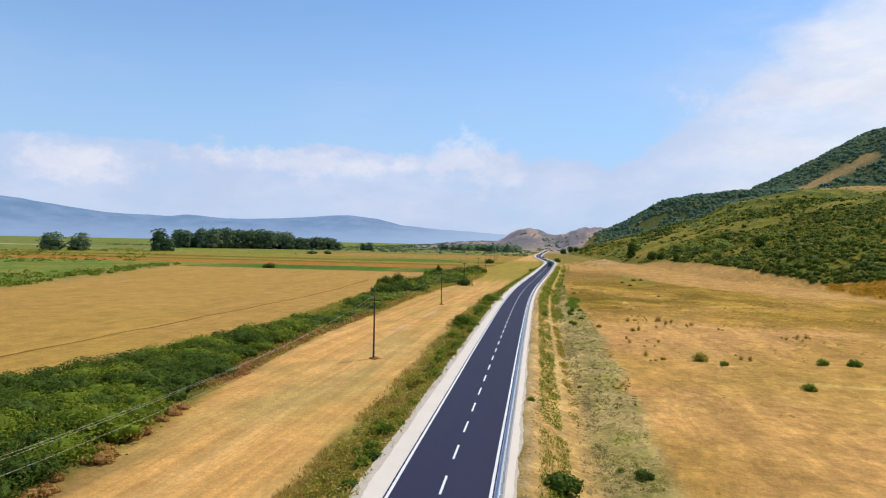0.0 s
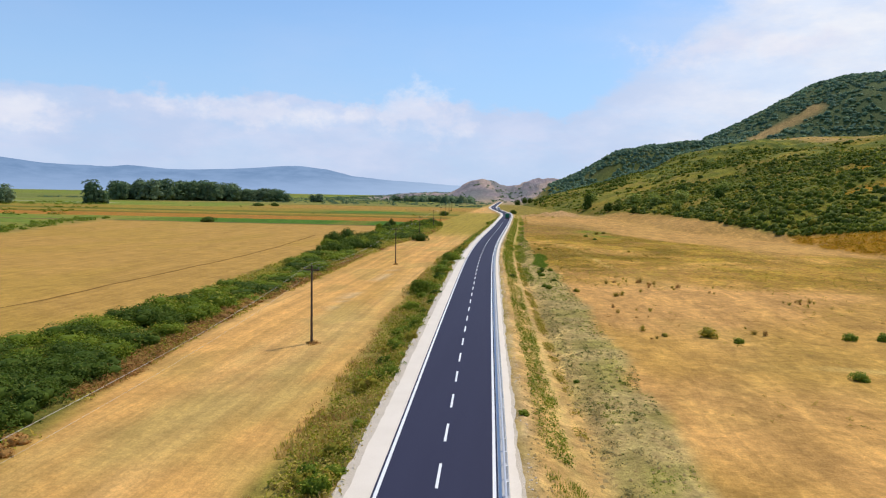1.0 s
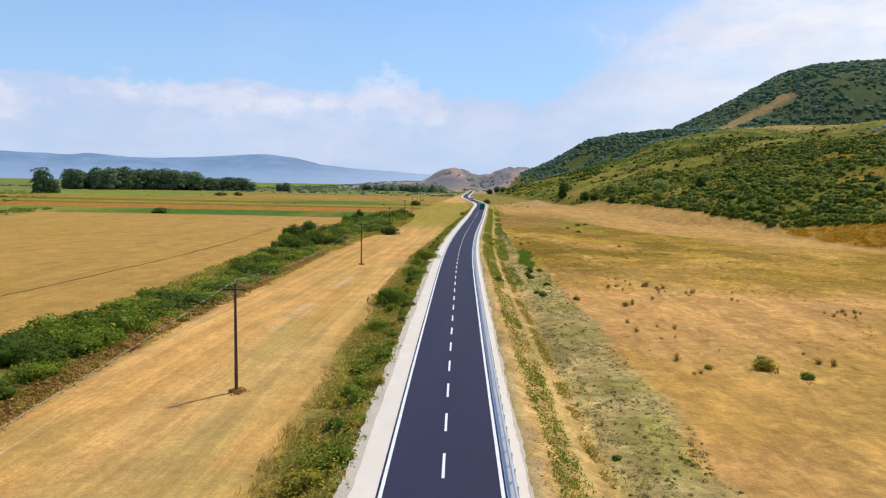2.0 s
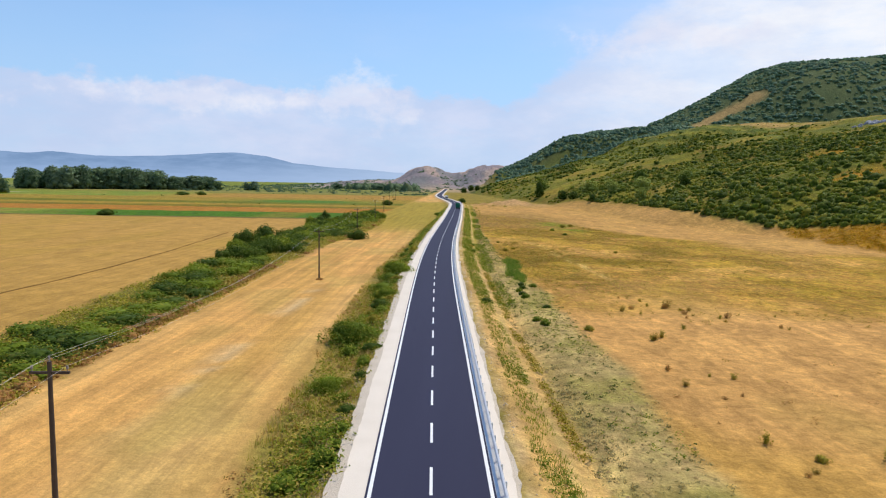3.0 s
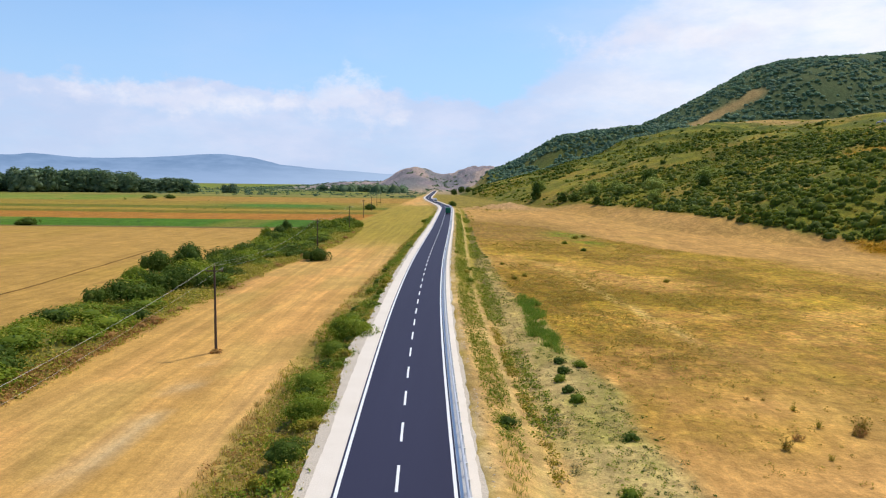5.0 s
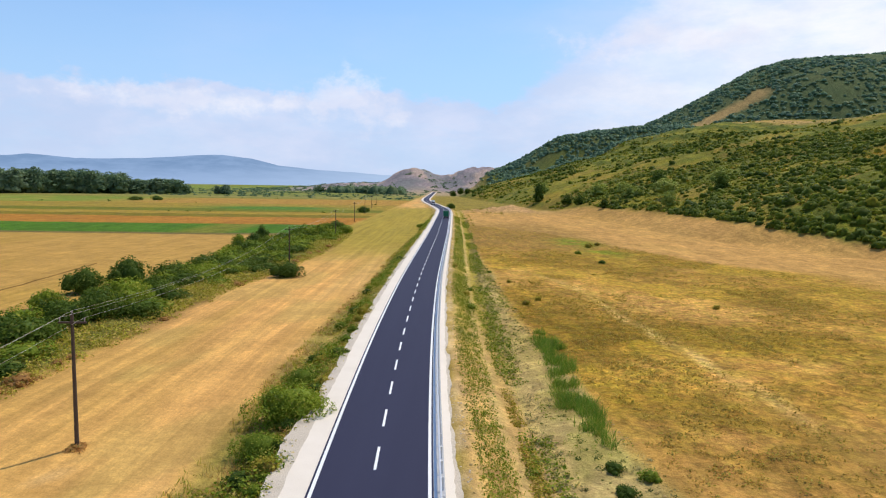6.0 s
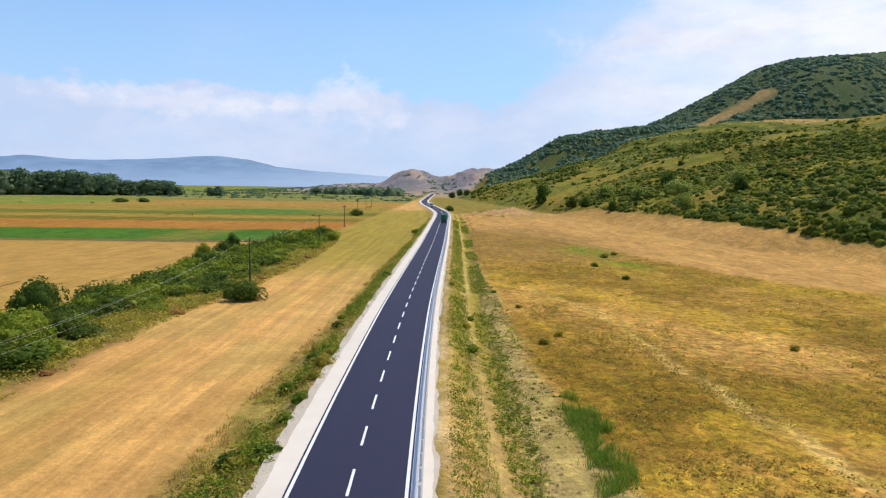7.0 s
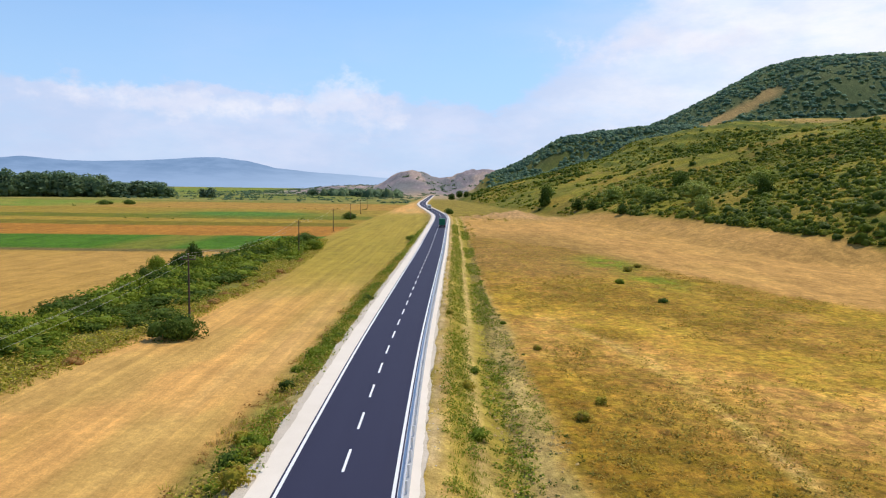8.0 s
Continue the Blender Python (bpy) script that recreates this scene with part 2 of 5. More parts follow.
road_x = knots([(-120, 0.0), (-60, -2.0), (0, -5.0), (43, -7.1), (63, -7.9), (83, -8.8), (102, -9.6), (122, -10.4), (142, -11.2), (155, -11.7), (175, -12.35),
                (195, -12.8), (214, -13.0), (240, -13.1), (280, -12.7), (340, -12.0), (440, -11.5), (490, -11.2), (530, -11.5), (560, -12.6), (600, -16.0),
                (650, -20.5), (710, -26.5), (770, -31.0), (820, -33.5), (900, -35.0), (1100, -37.0), (1800, -44.0)])
hedge_r = knots([(-60, -22), (20, -29), (38, -31.5), (50, -34), (66, -36.7), (82, -40.0), (110, -42.0), (150, -42.6), (190, -44.2), (215, -43), (240, -44.3),
                 (248, -40.5), (273, -40.5), (298, -39.4), (347, -42), (390, -48)])
hedge_l = knots([(-60, -64), (40, -62.5), (60, -61), (78, -58), (95, -55.5), (120, -54.5), (135, -55.5), (160, -58), (186, -59), (250, -60), (290, -61), (350, -58), (390, -52)])
verge_l = knots([(-60, -13.5), (0, -15.5), (40, -17.0), (51, -17.4), (68, -18.4), (89, -19.4), (117, -20.8), (132, -22.0), (180, -23.1), (215, -22.4), (245, -21.2),
                 (286, -21.3), (359, -18.9), (440, -17.6), (540, -18)])
scrub_edge = knots([(-400, 130), (150, 124), (225, 114), (262, 116), (283, 105), (308, 99), (340, 92), (376, 89), (410, 89), (460, 85), (511, 80), (560, 68), (620, 57), (700, 46),
                    (800, 33), (915, 18), (1050, 6), (1200, -3), (1600, 200)])
pasture_west = knots([(-60, 7.8), (60, 7.6), (100, 7.7), (135, 6.2), (158, 5.2), (180, 4.0), (205, 1.6), (240, 0.3), (280, -1.0), (330, -1.6), (600, -1.0)])
pasture_edge = knots([(-20, 440), (7, 405), (27, 369), (36, 337), (40, 314), (46, 290), (53, 275), (63, 258), (75, 238), (90, 224), (130, 205)])
hill_foot = knots([(-400, 118), (150, 112), (280, 102), (320, 87), (350, 76), (420, 75), (500, 69), (560, 63), (620, 55), (700, 45), (800, 32), (915, 17),
                   (1050, 5), (1200, -4), (1290, 10), (1400, 90), (1600, 200), (2400, 260)])

rng = np.random.default_rng(7)
LAT = rng.random((256, 256))


def vnoise(x, y):
    """Smooth value noise, one cell a unit."""
    xi, yi = np.floor(x).astype(int), np.floor(y).astype(int)
    fx, fy = x - xi, y - yi
    fx, fy = fx * fx * (3 - 2 * fx), fy * fy * (3 - 2 * fy)
    a, b = LAT[xi & 255, yi & 255], LAT[(xi + 1) & 255, yi & 255]
    c, d = LAT[xi & 255, (yi + 1) & 255], LAT[(xi + 1) & 255, (yi + 1) & 255]
    return (a * (1 - fx) + b * fx) * (1 - fy) + (c * (1 - fx) + d * fx) * fy


def fbm(x, y, size, octaves=4, gain=0.5):
    v, amp, tot = 0.0, 1.0, 0.0
    for i in range(octaves):
        v = v + amp * vnoise(np.asarray(x, float) / size * 2 ** i + 17.3 * i, np.asarray(y, float) / size * 2 ** i + 5.1 * i)
        tot += amp
        amp *= gain
    return v / tot


def bell(x, y, cx, cy, sx, sy):
    return np.exp(-((x - cx) / sx) ** 2 - ((y - cy) / sy) ** 2)


def rust_patch(x, y):
    """Share of withered ochre scrub: a wedge at the foot of the slope and two spots higher up."""
    low = 101.6 + 0.0010 * np.maximum(285 - y, 0) ** 2 + 0.8 * np.sin(y * 0.31)
    wide = np.clip((296 - y) * 0.32, 0, 15)
    wedge = sstep(-0.5, 1.0, x - low) * (1 - sstep(wide - 2, wide + 3, x - low)) * sstep(205, 225, y) * (1 - sstep(290, 295, y))
    return np.clip(wedge + bell(x, y, 150, 330, 13, 8) + bell(x, y, 190, 420, 20, 9), 0, 1)


ridge_crest = knots([(-120, -20), (0, -20), (22, 4), (49, 37), (83, 49), (126, 75), (168, 98), (212, 105), (255, 108), (300, 114), (360, 116), (430, 100), (520, 0)])
big_crest = knots([(200, 0), (300, 80), (387, 141), (442, 167), (496, 199), (550, 228), (603, 256), (657, 272), (712, 277), (767, 277), (821, 286), (950, 300), (1300, 290)])


def terraces(x, y, d):
    """Where the slope was once cut into steps."""
    return sstep(520, 640, y) * (1 - sstep(1020, 1080, y)) * sstep(110, 150, d) * (1 - sstep(262, 300, d)) * sstep(0.22, 0.36, fbm(x, y, 90, 2)) * sstep(640, 720, y)


def land(x, y):
    """Height of the ground."""
    x, y = np.asarray(x, float), np.asarray(y, float)
    d = np.maximum(x - hill_foot(y) - 8 * (fbm(x, y, 60, 2) - 0.5), 0)
    hill = 0.27 * d + 8 * (1 - np.exp(-d / 40)) + 18 * sstep(190, 260, d) * sstep(680, 840, y)
    cap = 126 - 42 * sstep(450, 620, y) + 15 * sstep(750, 880, y)
    hill = cap - np.log1p(np.exp(np.clip((cap - hill) / 12, -40, 40))) * 12
    hill = np.maximum(hill, 0)
    hill = hill + 1.2 * np.sin(2 * math.pi * d / 20.0) * terraces(x, y, d)
    back = 1 - sstep(1290, 1700, y) * (1 - sstep(250, 500, x))
    hill = hill * back
    ridge = ridge_crest(x) * np.exp(-((y - 1200) / 115) ** 2)
    bx = big_crest(x)
    by = np.clip(1 - (np.clip(1500 - y, 0, 450) / 450) ** 2, 0, 1) * (1 - sstep(1500, 2100, y))
    big = bx * by
    far = 44 * np.exp(-np.abs((x + 103) / 62) ** 2.6 - ((y - 1800) / 160) ** 2) + 60 * bell(x, y, 60, 1870, 105, 160) + 19 * bell(x, y, -230, 1850, 150, 150)
    far += 30 * bell(x, y, 330, 1900, 200, 200)
    far = far * (0.72 + 0.56 * fbm(x + 37, y, 55, 4, 0.6))
    rough = (fbm(x, y, 22, 4) - 0.5) * np.clip(d / 30, 0, 1) * 5 + (fbm(x, y, 130, 3) - 0.5) * np.clip(d / 120, 0, 1) * 16
    rel = x - road_x(y)
    near_road = sstep(7, 16, np.abs(rel))
    field = (fbm(x, y, 9, 3) - 0.5) * 0.35 * near_road
    ditch = -0.55 * np.exp(-((rel - 10.2) / 1.6) ** 2) * (1 - sstep(420, 520, y))
    bed = 1.05 * sstep(-8.2, -5.0, rel) * (1 - sstep(5.0, 8.6, rel))
    mound = 4.0 * bell(x, y, 30, 556, 22, 16)
    return np.maximum(np.maximum(hill, ridge), big) + far + rough + field + ditch + bed + mound * fbm(x, y, 8, 3) * 1.6


def land1(x, y):
    return float(land(x, y))


# ---- meshes ----
def mesh_np(name, verts, faces, mats, smooth=False):
    """A mesh from arrays: faces all of one size."""
    verts, faces = np.asarray(verts, np.float32), np.asarray(faces, np.int32)
    me = bpy.data.meshes.new(name)
    k = faces.shape[1]
    me.vertices.add(len(verts))
    me.vertices.foreach_set("co", verts.ravel())
    me.loops.add(faces.size)
    me.loops.foreach_set("vertex_index", faces.ravel())
    me.polygons.add(len(faces))
    me.polygons.foreach_set("loop_start", np.arange(0, faces.size, k, dtype=np.int32))
    me.polygons.foreach_set("use_smooth", np.full(len(faces), smooth, bool))
    for mt in (mats if isinstance(mats, (list, tuple)) else [mats]):
        me.materials.append(mt)
    me.update(calc_edges=True)
    return me


def bm_mesh(name, bm, mat):
    me = bpy.data.meshes.new(name)
    for f in bm.faces:
        f.smooth = False
    bm.normal_update()
    bm.to_mesh(me)
    bm.free()
    me.materials.append(mat)
    return me


def part(name, bm, material, parent, label=""):
    ob = new(name, bm_mesh(name, bm, material))
    ob.parent = parent
    return tagged(ob, label)


def box(bm, x0, y0, z0, x1, y1, z1, bevel=0.0):
    r = bmesh.ops.create_cube(bm, size=1.0)
    bmesh.ops.scale(bm, vec=(x1 - x0, y1 - y0, z1 - z0), verts=r["verts"])
    bmesh.ops.translate(bm, vec=((x0 + x1) / 2, (y0 + y1) / 2, (z0 + z1) / 2), verts=r["verts"])
    if bevel:
        es = list({e for v in r["verts"] for e in v.link_edges})
        bmesh.ops.bevel(bm, geom=es, offset=bevel, segments=2, affect="EDGES", profile=0.6)
    return bm


def tube(bm, a, b, r0, r1, sides=8):
    a, b = Vector(a), Vector(b)
    d = b - a
    r = bmesh.ops.create_cone(bm, cap_ends=True, segments=sides, radius1=r0, radius2=r1, depth=d.length)
    q = d.to_track_quat("Z", "Y").to_matrix().to_4x4()
    bmesh.ops.transform(bm, matrix=Matrix.Translation((a + b) / 2) @ q, verts=r["verts"])
    return bm


# ---- ground sheet ----
def lines(spans):
    out = [np.arange(a, b, s) for a, b, s in spans]
    return np.concatenate(out + [[spans[-1][1]]])


gx = lines([(-4700, -900, 200), (-900, -400, 25), (-400, -160, 6), (-160, -66, 4), (-66, -26, 1.3), (-26, 12, 0.75), (12, 40, 1.3), (40, 120, 2.4), (120, 420, 5), (420, 1100, 12), (1100, 4700, 200)])
gy = lines([(-600, -60, 60), (-60, 30, 3), (30, 300, 1.7), (300, 480, 2.5), (480, 800, 4), (800, 1300, 10), (1300, 2200, 18), (2200, 4800, 200)])
GX, GY = np.meshgrid(gx, gy)
GZ = land(GX, GY)
nx, ny = len(gx), len(gy)
idx = np.arange(nx * ny).reshape(ny, nx)
quads = np.stack([idx[:-1, :-1], idx[:-1, 1:], idx[1:, 1:], idx[1:, :-1]], -1).reshape(-1, 4)


def paint(base, mask, col):
    mask = mask[..., None]
    return base * (1 - mask) + np.array(col) * mask


def wobble(x, y, amp, size):
    return amp * 2 * (fbm(x, y, size, 3) - 0.5)


def off_scar(x, y):
    """0 on the bare strip that crosses the big hill, 1 away from it."""
    mid = 1300 + 0.2 * (x - 425)
    near = (1 - sstep(12, 24, np.abs(y - mid) + wobble(x, y, 8, 30))) * sstep(408, 420, x) * (1 - sstep(535, 570, x))
    return 1 - near


CROSS_Y = 86.5


def soil(x, y):
    """Colour of the land, field by field, and how much it is drawn out in rows."""
    rel = x - road_x(y)
    n1, n2, n3 = fbm(x, y, 40, 4), fbm(x + 300, y, 12, 4), fbm(x, y + 500, 5, 3)
    col = np.ones(x.shape + (3,)) * np.array((0.19, 0.18, 0.03))
    col = paint(col, sstep(0.45, 0.65, n1) * 0.6, (0.30, 0.22, 0.05))
    rows = np.zeros_like(x)
    # meadow far on the western side
    m_w = sstep(-120, -150, x + wobble(x, y, 6, 30))
    col = paint(col, m_w, (0.16, 0.225, 0.035))
    col = paint(col, m_w * sstep(0.50, 0.66, n2) * 0.7, (0.30, 0.25, 0.06))
    # strip fields, crossing the valley
    v = y - 0.07 * (x + 100) + wobble(x, y, 3, 40)
    inl = sstep(-22, -48, x) * (1 - 0.85 * sstep(-430, -560, x + wobble(x, y, 30, 60)))
    for v0, v1, c in ((338, 345, (0.16, 0.12, 0.05)), (345, 394, (0.062, 0.150, 0.010)), (394, 448, (0.36, 0.165, 0.03)), (448, 474, (0.17, 0.14, 0.015)),
                      (474, 505, (0.30, 0.205, 0.035)), (505, 545, (0.14, 0.145, 0.015)), (545, 640, (0.28, 0.20, 0.035)), (640, 800, (0.35, 0.205, 0.05)),
                      (800, 860, (0.19, 0.19, 0.04)), (860, 960, (0.34, 0.25, 0.10))):
        mk = sstep(v0 - 1.5, v0 + 1.5, v) * (1 - sstep(v1 - 1.5, v1 + 1.5, v)) * inl
        fade = 1.0
        if v0 == 345:
            fade = (1 - 0.75 * sstep(-104, -96, x) * (1 - sstep(-86, -80, x))) * (0.15 + 0.85 * sstep(-215, -170, x + wobble(x, y, 8, 20)))
        if v0 == 640:
            fade = sstep(-330, -230, x)
        col = paint(col, mk * fade, c)
    col = col * (1 + 0.14 * inl * sstep(336, 346, v))[..., None]
    col = paint(col, inl * np.clip(bell(x, y, -125, 560, 40, 26) * 1.6, 0, 1), (0.09, 0.20, 0.03))
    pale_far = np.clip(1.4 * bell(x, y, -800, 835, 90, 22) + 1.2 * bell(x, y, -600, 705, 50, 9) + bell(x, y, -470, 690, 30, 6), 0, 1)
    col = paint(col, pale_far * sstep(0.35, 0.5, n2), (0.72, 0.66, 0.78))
    fringe = sstep(-14, -3, x + 161 + 0.32 * (y - 165) + wobble(x, y, 5, 12)) * (1 - sstep(2, 4, x + 161 + 0.32 * (y - 165))) * (1 - sstep(345, 380, y)) * sstep(60, 120, y)
    col = paint(col, fringe * 0.8, (0.37, 0.26, 0.085))
    # wide stubble field behind the hedge
    f2 = sstep(-2, 2, x + 161 + 0.32 * (y - 165) + wobble(x, y, 4, 30)) * (1 - sstep(-1, 1, x - hedge_l(y))) * (1 - sstep(337, 339, v))
    col = paint(col, f2, (0.475, 0.285, 0.088))
    col = paint(col, f2 * sstep(0.42, 0.62, fbm(x * 1.0, y * 0.35, 14, 4)) * 0.45, (0.42, 0.275, 0.060))
    # stubble strip between hedge and road
    f1 = sstep(-1.5, 1.5, x - hedge_r(y) + wobble(x, y, 1.2, 6)) * (1 - sstep(-1.2, 1.2, x - verge_l(y) + wobble(x, y, 1.0, 5)))
    late = sstep(235, 330, y + wobble(x, y, 25, 30))
    col = paint(col, f1, (0.69, 0.388, 0.150))
    streak = fbm(x * 1.0, y * 0.06, 3.0, 4)
    col = paint(col, f1 * sstep(0.45, 0.7, streak) * 0.5, (0.60, 0.36, 0.13))
    col = paint(col, f1 * sstep(0.50, 0.66, fbm(x + 80, y * 0.10, 5.0, 4)) * 0.4, (0.72, 0.46, 0.22))
    col = paint(col, f1 * sstep(0.58, 0.75, fbm(x * 1.0, y * 0.10, 9.0, 3)) * 0.5, (0.46, 0.29, 0.085))
    col = paint(col, f1 * sstep(0.52, 0.64, fbm(x + 55, y * 0.45, 7, 3)) * 0.4, (0.45, 0.335, 0.12))
    green_wash = sstep(0.50, 0.64, fbm(x + 19, y * 0.22, 4.5, 4, 0.6)) * (1 - sstep(95, 130, y))
    col = paint(col, f1 * green_wash * 0.35, (0.43, 0.345, 0.15))
    end = 1 - sstep(560, 640, y)
    wide = f1 * late * end
    col = paint(col, wide * 0.85, (0.30, 0.25, 0.035))
    col = paint(col, wide * sstep(0.45, 0.62, streak) * 0.5, (0.42, 0.31, 0.06))
    rows = np.maximum(rows, f1)
    rows = np.maximum(rows, f2 * 0.7)
    # under the hedge, and the weedy verge
    hd = sstep(-1, 1, x - hedge_l(y) + wobble(x, y, 1.5, 6)) * (1 - sstep(-1.5, 0.8, x - hedge_r(y))) * (1 - sstep(365, 390, y))
    col = paint(col, hd, (0.19, 0.18, 0.045))
    hedge_edge = np.exp(-((x - hedge_r(y) - 0.2) / 1.4) ** 2) * sstep(0.42, 0.6, n2) * (1 - sstep(365, 390, y))
    col = paint(col, hedge_edge * 0.8, (0.28, 0.17, 0.07))
    vg = sstep(-0.8, 0.8, x - verge_l(y) + wobble(x, y, 1.0, 5)) * (1 - sstep(-5.9, -5.3, rel))
    col = paint(col, vg, (0.36, 0.27, 0.085))
    col = paint(col, vg * sstep(0.45, 0.65, n3) * 0.7, (0.22, 0.20, 0.045))
    spill = np.exp(-((rel + 5.6) / 0.8) ** 2) + 0.8 * np.exp(-((rel - 4.9) / 0.6) ** 2)
    spill_mix = np.clip(spill, 0, 1) * sstep(0.36, 0.56, fbm(x, y, 1.8, 4, 0.65))
    # eastern side: bare bank, weeds, wheel tracks, rubble, dry pasture
    east = sstep(4.5, 5.5, rel)
    past = sstep(-1.0, 1.0, x - pasture_west(y) + wobble(x, y, 1.6, 8)) * sstep(10.5, 12.5, rel)
    col = paint(col, east, (0.57, 0.37, 0.21))
    stony = 1 - 0.75 * sstep(270, 330, y + wobble(x, y, 20, 20))
    col = paint(col, east * stony * sstep(9.5, 11, rel + wobble(x, y, 0.8, 6)), (0.47, 0.365, 0.235))
    col = paint(col, east * stony * sstep(9.5, 11, rel) * sstep(0.45, 0.62, n3) * 0.65, (0.30, 0.275, 0.10))
    col = paint(col, east * (1 - past) * sstep(180, 230, y) * (0.3 + 0.7 * sstep(5.6, 6.6, rel + wobble(x, y, 0.8, 7))) * (1 - sstep(10.6, 11.6, rel)) * 0.85, (0.30, 0.26, 0.035))
    pale = sstep(11.2, 11.9, rel + wobble(x, y, 0.7, 5)) * (1 - sstep(13.2, 14.6, rel + wobble(x, y, 1.2, 6))) * sstep(170, 200, y) * (1 - sstep(270, 320, y))
    col = paint(col, pale * 0.8, (0.50, 0.375, 0.20))
    for tr in (8.2, 11.5):
        mk = np.exp(-((rel - tr - wobble(x, y, 0.5, 20)) / 0.55) ** 2) * east * sstep(40, 80, y)
        col = paint(col, mk * 0.9, (0.54, 0.40, 0.25))
    col = paint(col, past, (0.60, 0.338, 0.175))
    band = sstep(148, 178, y + wobble(x, y, 22, 30) + 0.3 * np.clip(x - 22, 0, 40)) * (1 - sstep(-10, 8, y - pasture_edge(x) + wobble(x, y, 14, 24)))
    mott = sstep(0.40, 0.54, 0.6 * fbm(x, y * 0.8, 22, 5, 0.62) + 0.4 * fbm(x + 9, y, 5, 3))
    rosy = sstep(0.46, 0.62, fbm(x + 140, y * 0.8 + 60, 24, 4, 0.6))
    col = paint(col, past * sstep(0.48, 0.66, fbm(x + 90, y * 0.5, 16, 4)) * 0.5 * (1 - band), (0.60, 0.385, 0.17))
    col = paint(col, past * sstep(0.52, 0.68, fbm(x + 20, y * 0.6, 30, 4)) * 0.55 * (1 - band), (0.40, 0.245, 0.065))
    col = paint(col, past * band * 0.85, (0.385, 0.235, 0.048))
    col = paint(col, past * band * mott * 0.75, (0.27, 0.17, 0.025))
    col = paint(col, past * band * rosy * (1 - 0.6 * mott) * 0.8, (0.57, 0.345, 0.14))
    col = paint(col, past * band * sstep(0.52, 0.66, n2) * 0.6, (0.38, 0.265, 0.035))
    weedy = np.clip(0.9 * bell(x, y, 13, 172, 7, 11) + 1.5 * bell(x, y, 10, 211, 8, 20) + 0.8 * bell(x, y, 25, 200, 7, 9) + bell(x, y, 40, 232, 12, 8), 0, 1)
    col = paint(col, past * weedy * sstep(0.36, 0.54, fbm(x + 7, y, 6, 4, 0.6)) * 0.75, (0.205, 0.13, 0.015))
    pinkish = np.clip(1.2 * bell(x, y, 20, 226, 9, 8) + bell(x, y, 31, 219, 8, 7) + 0.7 * bell(x, y, 12, 190, 6, 5), 0, 1)
    col = paint(col, past * pinkish * sstep(0.30, 0.5, fbm(x + 77, y, 7, 4, 0.6)) * 0.8, (0.60, 0.36, 0.15))
    col = paint(col, past * band * sstep(0.54, 0.66, fbm(x + 230, y * 0.7, 11, 4, 0.6)) * 0.6, (0.49, 0.325, 0.065))
    col = paint(col, past * (1 - band) * sstep(190, 230, y) * 0.7, (0.50, 0.29, 0.13))
    dull = sstep(275, 330, y + wobble(x, y, 25, 25)) * (1 - sstep(30, 44, x + wobble(x, y, 8, 20))) * (1 - sstep(400, 450, y))
    col = paint(col, past * dull * 0.7, (0.30, 0.185, 0.075))
    patch = 1.3 * bell(x, y, 30, 330, 6, 14) + 1.3 * bell(x, y, 32, 299, 5, 9)
    col = paint(col, np.clip(patch, 0, 1) * sstep(0.3, 0.5, n3) * 0.9, (0.19, 0.25, 0.02))
    path_x = np.interp(y, [165, 180, 188, 197, 204, 215, 237, 250, 262], [18.6, 18.4, 17.9, 17.0, 16.2, 14.6, 13.8, 11.0, 6.0])
    path = np.exp(-((x - path_x + wobble(x, y, 0.7, 9)) / 0.6) ** 2) * sstep(172, 186, y) * (1 - sstep(250, 268, y))
    cross = np.exp(-((y - CROSS_Y - 0.06 * (x - 12) + wobble(x, y, 0.8, 7)) / 0.6) ** 2) * sstep(9, 12, x) * (1 - sstep(50, 60, x)) * sstep(0.36, 0.5, n3)
    col = paint(col, cross * 0.6, (0.66, 0.48, 0.25))
    col = paint(col, path * (0.9 - 0.4 * sstep(205, 225, y)), (0.68, 0.50, 0.27))
    swath = np.exp(-((x + 30.2 + wobble(x, y, 0.8, 14)) / 0.7) ** 2) * sstep(100, 118, y) * (1 - sstep(160, 172, y)) * sstep(0.45, 0.6, fbm(x, y, 3, 3))
    col = paint(col, swath * 0.85, (0.68, 0.53, 0.38))
    col[..., 2] *= 1 - 0.24 * east
    col = paint(col, spill_mix * 0.7, (0.62, 0.48, 0.36))
    # beyond the pasture
    beyond = sstep(515, 600, y + wobble(x, y, 20, 40)) * sstep(3, 8, rel)
    col = paint(col, beyond, (0.27, 0.21, 0.04))
    bank = bell(x, y, 30, 556, 24, 18)
    col = paint(col, np.clip(bank * 1.7, 0, 1) * sstep(0.30, 0.48, n2), (0.50, 0.31, 0.17))
    # hill
    d = x - hill_foot(y)
    hl = sstep(-1, 2, x - scrub_edge(y) + wobble(x, y, 3, 8))
    col = paint(col, hl, (0.175, 0.175, 0.020))
    col = paint(col, hl * sstep(0.44, 0.58, fbm(x + 210, y * 0.8, 45, 3)) * 0.7, (0.110, 0.140, 0.018))
    col = paint(col, hl * sstep(0.50, 0.66, n1) * 0.7, (0.10, 0.12, 0.016))
    col = paint(col, hl * sstep(0.50, 0.62, fbm(x + 50, y, 28, 4)) * 0.6, (0.30, 0.255, 0.028))
    col = paint(col, hl * sstep(0.56, 0.66, fbm(x + 150, y, 20, 4)) * 0.4, (0.38, 0.235, 0.05))
    foot = np.exp(-((x - scrub_edge(y) - 1.5) / 5.0) ** 2) * sstep(370, 410, y) * (1 - sstep(640, 700, y))
    col = paint(col, foot * 0.5, (0.25, 0.175, 0.03))
